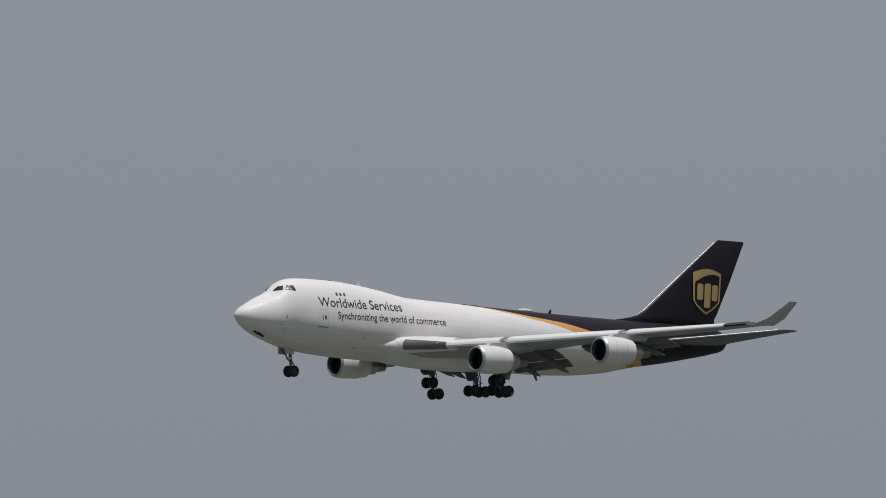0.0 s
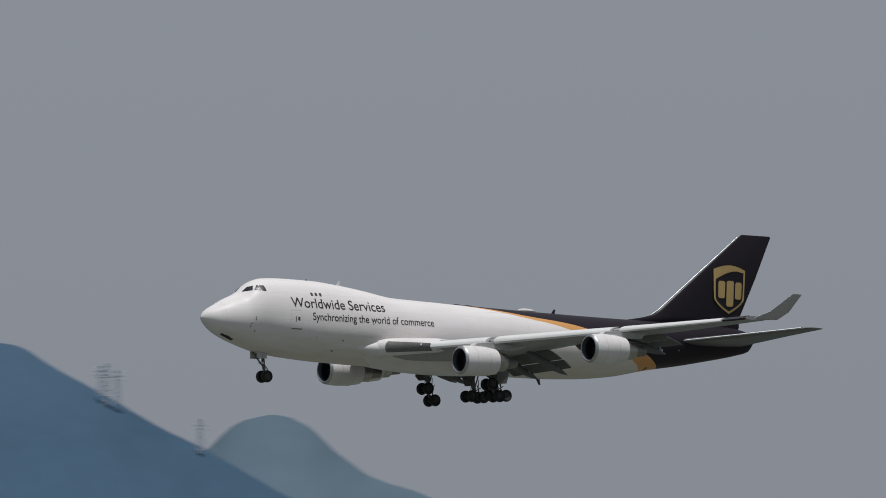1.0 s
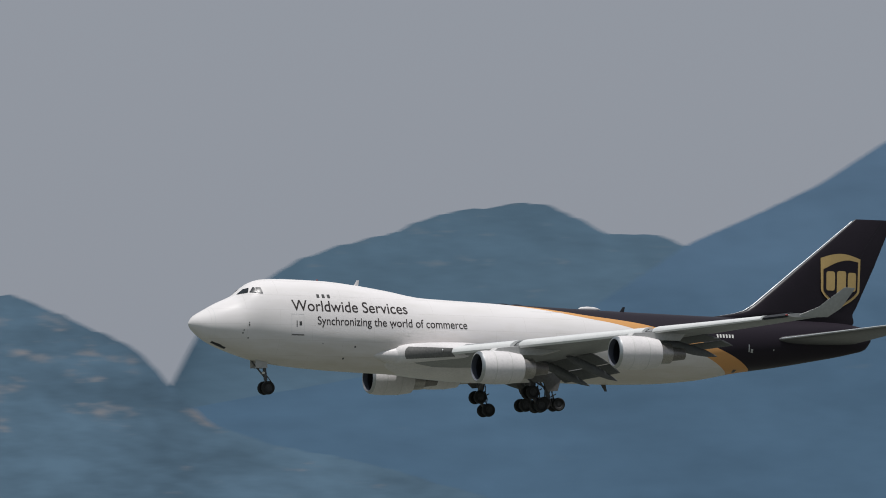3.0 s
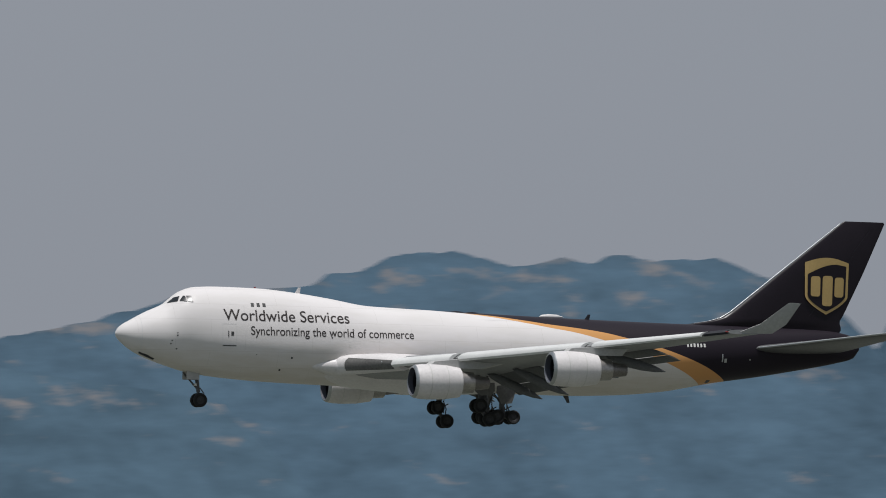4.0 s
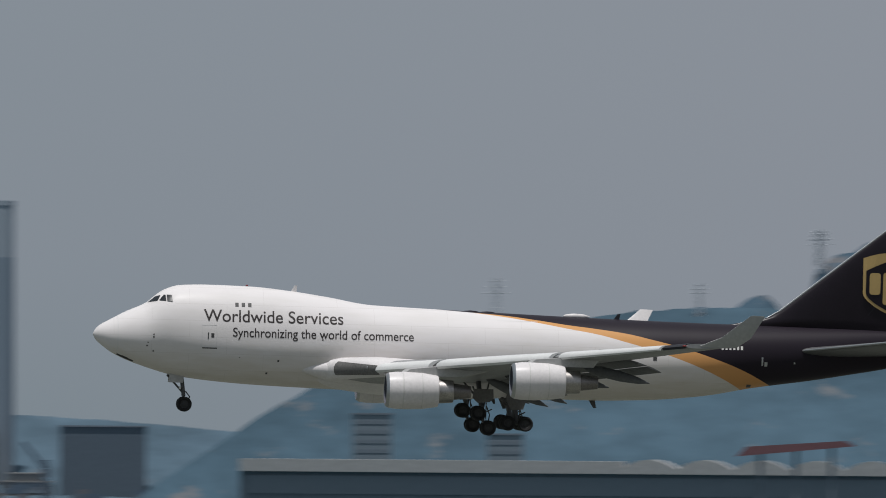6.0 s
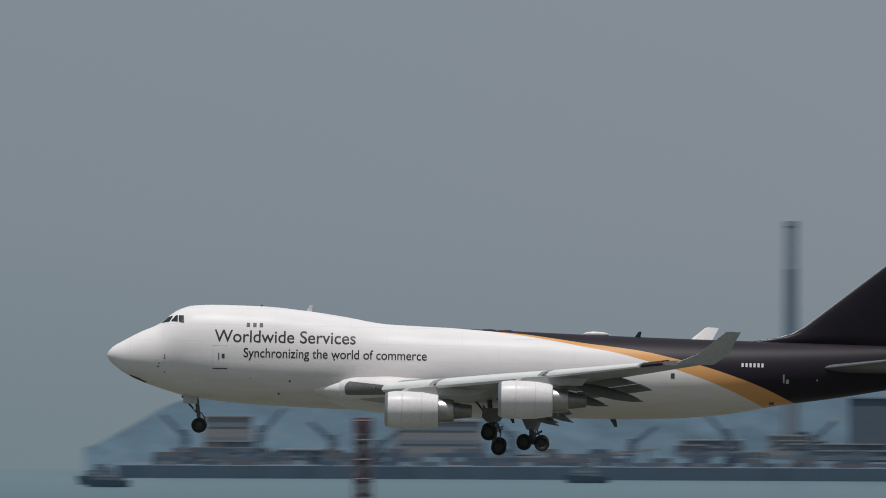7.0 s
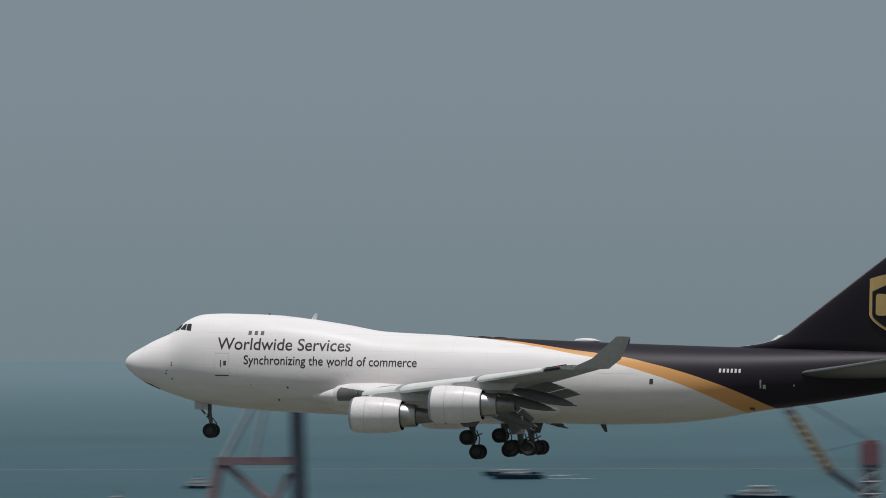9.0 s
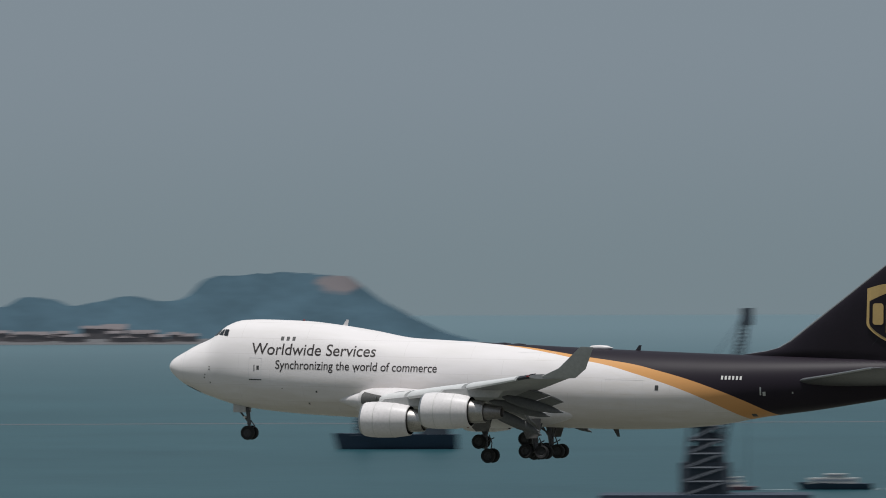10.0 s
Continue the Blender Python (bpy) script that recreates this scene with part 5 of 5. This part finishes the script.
# a line of pale floats across the channel
def float_line():
    d = 1751
    verts, faces = [], []
    n = 160
    for i in range(n):
        a0 = 6.873 + (25.311 - 6.873) * i / (n - 1)
        for w, z in ((-0.3, 0.0), (0, 0.12), (0.3, 0.0)):
            verts.append(at(a0, d + w + 4 * noise.noise(Vector((a0 * 2, 0, 0))), z + 0.05))
    ob = new("float_line", mesh_from("float_line", verts, grid_faces(n, 3, False), M_FOAM))
    tagged(ob, "pale pinkish floating boom across the channel", "boom", kind="stuff")


float_line()


# ---- harbour shore behind the freighter ----
def quay():
    d0 = 4350.0
    a0, a1 = 2.463, -9.0
    n = 60
    verts = []
    for i in range(n):
        a = a0 + (a1 - a0) * i / (n - 1)
        for dd, z in ((0, -1), (0, 7.5), (260, 9.0), (260, -1)):
            verts.append(at(a, d0 + dd + 12 * noise.noise(Vector((a * 3, 1, 0))), z))
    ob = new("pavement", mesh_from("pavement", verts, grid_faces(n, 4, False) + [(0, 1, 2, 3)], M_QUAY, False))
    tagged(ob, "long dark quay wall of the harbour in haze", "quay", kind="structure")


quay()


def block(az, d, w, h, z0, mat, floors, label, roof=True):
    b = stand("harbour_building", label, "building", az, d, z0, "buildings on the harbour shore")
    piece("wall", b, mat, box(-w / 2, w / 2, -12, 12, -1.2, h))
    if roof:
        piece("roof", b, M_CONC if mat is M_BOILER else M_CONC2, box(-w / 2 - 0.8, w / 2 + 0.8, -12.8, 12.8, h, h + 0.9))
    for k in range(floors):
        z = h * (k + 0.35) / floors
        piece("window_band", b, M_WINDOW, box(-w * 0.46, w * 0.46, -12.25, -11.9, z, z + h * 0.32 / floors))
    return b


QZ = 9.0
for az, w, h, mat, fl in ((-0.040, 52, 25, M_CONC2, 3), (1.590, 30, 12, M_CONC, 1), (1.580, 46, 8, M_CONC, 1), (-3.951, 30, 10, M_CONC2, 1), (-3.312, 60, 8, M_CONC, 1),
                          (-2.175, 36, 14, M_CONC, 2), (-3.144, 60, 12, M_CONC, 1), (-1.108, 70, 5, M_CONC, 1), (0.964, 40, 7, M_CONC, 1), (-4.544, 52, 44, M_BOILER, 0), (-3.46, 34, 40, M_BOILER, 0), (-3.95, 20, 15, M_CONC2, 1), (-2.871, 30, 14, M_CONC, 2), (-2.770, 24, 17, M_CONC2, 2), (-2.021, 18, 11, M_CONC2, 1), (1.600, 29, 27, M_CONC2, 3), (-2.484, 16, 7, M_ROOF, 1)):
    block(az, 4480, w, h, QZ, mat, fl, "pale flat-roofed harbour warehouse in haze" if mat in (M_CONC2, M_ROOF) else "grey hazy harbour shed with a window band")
cv = stand("conveyor", "long inclined conveyor gallery on the quay", "conveyor", -1.284, 4440, QZ)
piece("gallery", cv, M_CONC2, ([(-38, -1, 2.0), (36, -1, 8.0), (36, 1, 8.0), (-38, 1, 2.0), (-38, -1, 3.6), (36, -1, 9.6), (36, 1, 9.6), (-38, 1, 3.6)], [(0, 1, 2, 3), (4, 5, 6, 7), (0, 1, 5, 4), (3, 2, 6, 7), (0, 3, 7, 4), (1, 2, 6, 5)]))
for x in (-30, -10, 10, 30):
    piece("trestle", cv, M_CONC, tube((x, 0, -0.3), (x, 0, 5.0 + x * 0.08), 0.8))


def quay_clutter():
    """Stacked containers, sheds and thin crane masts along the edge of the quay."""
    rnd = random.Random(7)
    # container colours have the haze over the quay mixed in
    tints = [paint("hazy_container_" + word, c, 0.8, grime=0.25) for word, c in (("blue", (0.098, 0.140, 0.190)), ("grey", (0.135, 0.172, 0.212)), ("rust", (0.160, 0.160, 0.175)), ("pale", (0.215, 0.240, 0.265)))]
    for k in range(54):
        az = 2.15 - 7.1 * (k + rnd.uniform(-0.4, 0.4)) / 53
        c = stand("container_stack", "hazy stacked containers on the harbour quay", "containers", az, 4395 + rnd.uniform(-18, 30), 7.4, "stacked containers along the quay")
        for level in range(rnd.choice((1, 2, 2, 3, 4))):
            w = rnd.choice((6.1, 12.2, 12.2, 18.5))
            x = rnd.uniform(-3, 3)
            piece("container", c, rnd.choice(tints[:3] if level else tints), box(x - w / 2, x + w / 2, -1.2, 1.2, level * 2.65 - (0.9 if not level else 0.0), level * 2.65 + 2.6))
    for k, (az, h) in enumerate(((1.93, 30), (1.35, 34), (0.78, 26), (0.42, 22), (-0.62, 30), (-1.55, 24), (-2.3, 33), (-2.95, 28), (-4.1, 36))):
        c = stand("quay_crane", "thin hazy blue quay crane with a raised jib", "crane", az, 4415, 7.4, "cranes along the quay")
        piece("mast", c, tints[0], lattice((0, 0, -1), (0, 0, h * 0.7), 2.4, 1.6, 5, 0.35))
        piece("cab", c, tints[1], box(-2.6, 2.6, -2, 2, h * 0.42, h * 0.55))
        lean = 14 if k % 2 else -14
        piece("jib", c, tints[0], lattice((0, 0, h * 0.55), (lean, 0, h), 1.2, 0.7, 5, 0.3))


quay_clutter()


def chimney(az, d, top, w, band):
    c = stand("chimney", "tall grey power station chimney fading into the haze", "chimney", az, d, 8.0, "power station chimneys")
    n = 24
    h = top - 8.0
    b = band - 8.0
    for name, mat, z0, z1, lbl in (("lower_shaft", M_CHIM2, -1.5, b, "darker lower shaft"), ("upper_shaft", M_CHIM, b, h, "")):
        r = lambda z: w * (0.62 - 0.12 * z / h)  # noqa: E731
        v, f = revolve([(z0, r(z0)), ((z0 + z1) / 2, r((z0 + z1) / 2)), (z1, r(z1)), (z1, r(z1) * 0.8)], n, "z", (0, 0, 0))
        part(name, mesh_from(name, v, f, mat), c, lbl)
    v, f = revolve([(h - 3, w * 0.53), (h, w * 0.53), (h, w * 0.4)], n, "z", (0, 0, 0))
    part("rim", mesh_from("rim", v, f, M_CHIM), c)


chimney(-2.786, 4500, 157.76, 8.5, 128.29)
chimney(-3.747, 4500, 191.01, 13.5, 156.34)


# ---- airport hall with barrel roofs before the hills ----
def hall():
    d = 2300.0
    left, right = -5.612, -15.589
    mid = (left + right) / 2
    half = math.tan(radians((left - right) / 2)) * d
    top = 38.3
    h = stand("terminal_hall", "long white airport hall with a row of barrel-vaulted roofs", "building", mid, d)
    piece("wall", h, M_CONC, box(-half, half, 0, 40, -1, top - 5.0))
    piece("window_band", h, M_WINDOW, box(-half * 0.99, half * 0.99, -0.4, 0.2, top - 12, top - 6.2))
    x = -half
    while x < half - 8:
        az_x = mid - math.degrees(math.atan(x / d))
        flat = az_x > -7.856
        w = 40.0 if flat else 17.5
        rise = 2.3 if flat else 3.0
        n = 14
        vs = []
        for yy in (-2.0, 42.0):
            for j in range(n + 1):
                u = j / n
                vs.append((x + w * u, yy, top - 3.4 + (rise * math.sin(math.pi * u) ** 0.8 if not flat else rise)))
            for j in range(n, -1, -1):
                vs.append((x + w * j / n, yy, top - 5.0))
        m = 2 * (n + 1)
        piece("barrel_roof", h, M_ROOF, (vs, grid_faces(2, m) + [tuple(range(m)), tuple(range(m, 2 * m))]))
        x += w


hall()


def hillside_blocks():
    """Pale slab blocks behind the hall."""
    for az, w, top in ((-6.64, 13.0, 52.0), (-7.68, 12.0, 45.5)):
        b = stand("slab_block", "pale hazy slab block behind the airport hall", "building", az, 2460.0, 0.0, "slab blocks behind the hall")
        piece("wall", b, M_SLAB, box(-w / 2, w / 2, -8, 8, -1, top))
        piece("roof", b, M_CONC, box(-w / 2 - 0.3, w / 2 + 0.3, -8.3, 8.3, top, top + 0.6))
        for k in range(4):
            z = top - 3.2 * (k + 1)
            piece("window_band", b, M_SLABGLASS, box(-w * 0.45, w * 0.45, -8.12, -7.9, z, z + 1.3))


hillside_blocks()


def island_village():
    """Low pale houses along the island's shore."""
    rnd = random.Random(11)
    wall = paint("faded_pink_render", (0.165, 0.150, 0.156), 0.85, grime=0.25)
    tile = paint("faded_roof_tile", (0.150, 0.134, 0.140), 0.85, grime=0.25)
    for az0, az1, n, d, z in ((24.02, 23.55, 7, 3352, 0.6), (23.30, 23.02, 4, 3366, 3.4), (23.15, 22.45, 9, 3350, 0.5), (23.62, 23.34, 3, 3350, 0.5)):
        for k in range(n):
            az = az0 + (az1 - az0) * (k + rnd.uniform(0.1, 0.9)) / n
            w, h = rnd.uniform(5, 11), rnd.uniform(2.6, 4.8)
            b = stand("shore_house", "low faded pink house on the island shore", "house", az, d + rnd.uniform(-3, 3), z, "houses on the island shore")
            piece("wall", b, wall, box(-w / 2, w / 2, -3, 3, -2.5, h))
            piece("roof", b, tile, ([(-w / 2 - 0.3, -3.3, h), (w / 2 + 0.3, -3.3, h), (w / 2 + 0.3, 3.3, h), (-w / 2 - 0.3, 3.3, h), (-w / 2, 0, h + 1.3), (w / 2, 0, h + 1.3)], [(0, 1, 5, 4), (3, 4, 5, 2), (0, 4, 3), (1, 2, 5), (0, 3, 2, 1)]))
    beach = []
    for k in range(40):
        az = 25.9 - 4.4 * k / 39
        for dd, z in ((-4, 0.05), (3, 1.3 + 0.5 * noise.noise(Vector((az * 4, 2, 0)))), (12, 2.4)):
            beach.append(at(az, 3344 + dd, z))
    ob = new("beach", mesh_from("beach", beach, grid_faces(40, 3, False), paint("pale_shore_rock", (0.115, 0.118, 0.125), 0.9, grime=0.35, scale=0.05)))
    tagged(ob, "pale rocky shore at the foot of the island", "beach", kind="structure")


island_village()


def red_canopy():
    d = 2240.0
    c = stand("red_canopy", "faded red sloping canopy roof on posts", "canopy", -9.949, d)
    z = 41.95
    a, b = metres(-105, d), metres(105, d)
    vs = [(a, -3, z - 2.8), (b, -3, z + 0.6), (b, 3, z + 0.6), (a, 3, z - 2.8), (a + 3, -3, z + 0.2), (b - 3, -3, z + 2.2), (b - 3, 3, z + 2.2), (a + 3, 3, z + 0.2)]
    piece("roof", c, M_RED, (vs, [(0, 1, 2, 3), (4, 5, 6, 7), (0, 1, 5, 4), (3, 2, 6, 7), (0, 3, 7, 4), (1, 2, 6, 5)]))
    for x in (a * 0.6, 0, b * 0.6):
        piece("post", c, M_CONC, tube((x, 0, -0.5), (x, 0, z + 0.2), 0.7))
    t = stand("red_tail_tower", "squat faded red block above the hall roof", "tower", -14.929, 2250.0)
    zt = 48.56
    piece("shaft", t, M_CONC, box(-3, 3, -3, 3, -0.5, zt - 7))
    piece("block", t, M_RED, box(-metres(33, d), metres(33, d), -4, 4, zt - 7, zt - 0.6), box(-metres(22, d), metres(27, d), -3, 3, zt - 0.6, zt))


red_canopy()


def annexe():
    d = 2260.0
    top = 45.0
    h = stand("terminal_annexe", "lower airport annexe with white rounded roofs", "building", -14.775, d)
    half = metres(185, d)
    piece("wall", h, M_CONC, box(-half, half, 0, 30, -1, top - 3.6))
    n = 12
    for k in range(3):
        x, w = -half + k * 2 * half / 3, 2 * half / 3
        vs = []
        for yy in (-2.0, 32.0):
            vs += [(x + w * j / n, yy, top - 3.0 + 3.0 * math.sin(math.pi * j / n) ** 0.8) for j in range(n + 1)]
            vs += [(x + w * j / n, yy, top - 3.8) for j in range(n, -1, -1)]
        m = 2 * (n + 1)
        piece("barrel_roof", h, M_ROOF, (vs, grid_faces(2, m) + [tuple(range(m)), tuple(range(m, 2 * m))]))


annexe()


# ---- masts and pylons on the ridges ----
def pylon(az, dist, z0, h, label="thin lattice power pylon on a hazy ridge"):
    p = stand("pylon", label, "pylon", az, dist, z0 - 4.0, "power pylons on the ridges")
    piece("tower", p, M_PYLON, lattice((0, 0, 0), (0, 0, h + 4.0), h * 0.13, h * 0.025, 8, 0.16))
    for k, w in ((0.62, 0.30), (0.78, 0.26), (0.93, 0.20)):
        z = 4 + h * k
        piece("cross_arm", p, M_PYLON, tube((-h * w, 0, z), (h * w, 0, z), 0.2), tube((-h * w, 0, z), (0, 0, z + h * 0.06), 0.12), tube((h * w, 0, z), (0, 0, z + h * 0.06), 0.12))
    return p


for az, d, z0, h in ((-33.742, 4480, 189.2, 22.4), (-34.469, 4480, 160.4, 17.3), (-33.692, 4480, 195.6, 14.5), (-33.824, 4480, 190.3, 17.3), (-10.130, 3790, 136.9, 18.1), (-10.119, 3790, 142.0, 14.0), (-7.600, 3790, 109.2, 20.4), (-10.117, 3790, 141.7, 14.0), (-9.188, 3290, 104.9, 11.1)):
    pylon(az, d, z0, h)
mast = stand("radio_mast", "slim radio mast beside the mountain top", "mast", -30.443, 4495, 359.92 - 4)
piece("lattice", mast, M_PYLON, lattice((0, 0, 0), (0, 0, 28), 1.6, 0.5, 9, 0.2), tube((0, 0, 0), (0, 0, 18), 1.4, 1.0))
piece("dishes", mast, M_PYLON, box(-2.2, 1.8, -1, 1, 9, 12), box(-1.5, 2.4, -1, 1, 15, 17))
hut = stand("summit_hut", "small square relay hut on the mountain top", "hut", -30.554, 4495, 367.49 - 3)
piece("wall", hut, M_CHIM2, box(-3, 3, -3, 3, 0, 6))
piece("roof", hut, M_CHIM2, box(-3.4, 3.4, -3.4, 3.4, 6, 6.5))


def motions():
    # seconds, place of the airframe's origin, heading, nose-up pitch, bank (degrees)
    rows = [
        (0, 512.86, 598.23, 35.81, -0.708, 0.956, 0.317),
        (0.5, 477.04, 598.95, 33.84, -0.730, 1.174, -0.103),
        (1, 441.09, 599.63, 31.79, -0.741, 1.322, -0.583),
        (1.5, 405.01, 600.26, 29.66, -0.783, 1.372, -1.009),
        (2, 368.82, 600.83, 27.48, -0.848, 1.333, -1.225),
        (2.5, 332.50, 601.33, 25.26, -0.923, 1.259, -1.162),
        (3, 296.06, 601.74, 23.02, -0.983, 1.223, -0.813),
        (3.5, 259.54, 602.05, 20.74, -1.023, 1.200, -0.289),
        (4, 222.93, 602.25, 18.45, -1.029, 1.171, 0.307),
        (4.5, 186.27, 602.33, 16.12, -0.987, 1.115, 0.874),
        (5, 149.56, 602.27, 13.75, -0.898, 1.028, 1.344),
        (5.5, 112.79, 602.06, 11.34, -0.824, 0.986, 1.566),
        (6, 76.00, 601.70, 8.93, -0.764, 0.956, 1.505),
        (6.5, 39.19, 601.16, 6.50, -0.714, 0.929, 1.270),
        (7, 2.36, 600.43, 4.06, -0.666, 0.890, 0.960),
        (7.5, -34.47, 599.52, 1.60, -0.610, 0.821, 0.667),
        (8, -71.29, 598.39, -0.84, -0.506, 0.785, 0.187),
        (8.5, -108.07, 597.04, -3.24, -0.418, 0.811, -0.066),
        (9, -144.81, 595.46, -5.59, -0.430, 0.904, -0.177),
        (9.5, -181.51, 593.63, -7.90, -0.526, 1.022, -0.208),
        (10, -218.14, 591.55, -10.19, -0.701, 1.142, -0.186),
    ]
    walk(jet, [(t, pose(x, y, EYE[2] + z, bank, pitch, head)) for t, x, y, z, head, pitch, bank in rows])


motions()
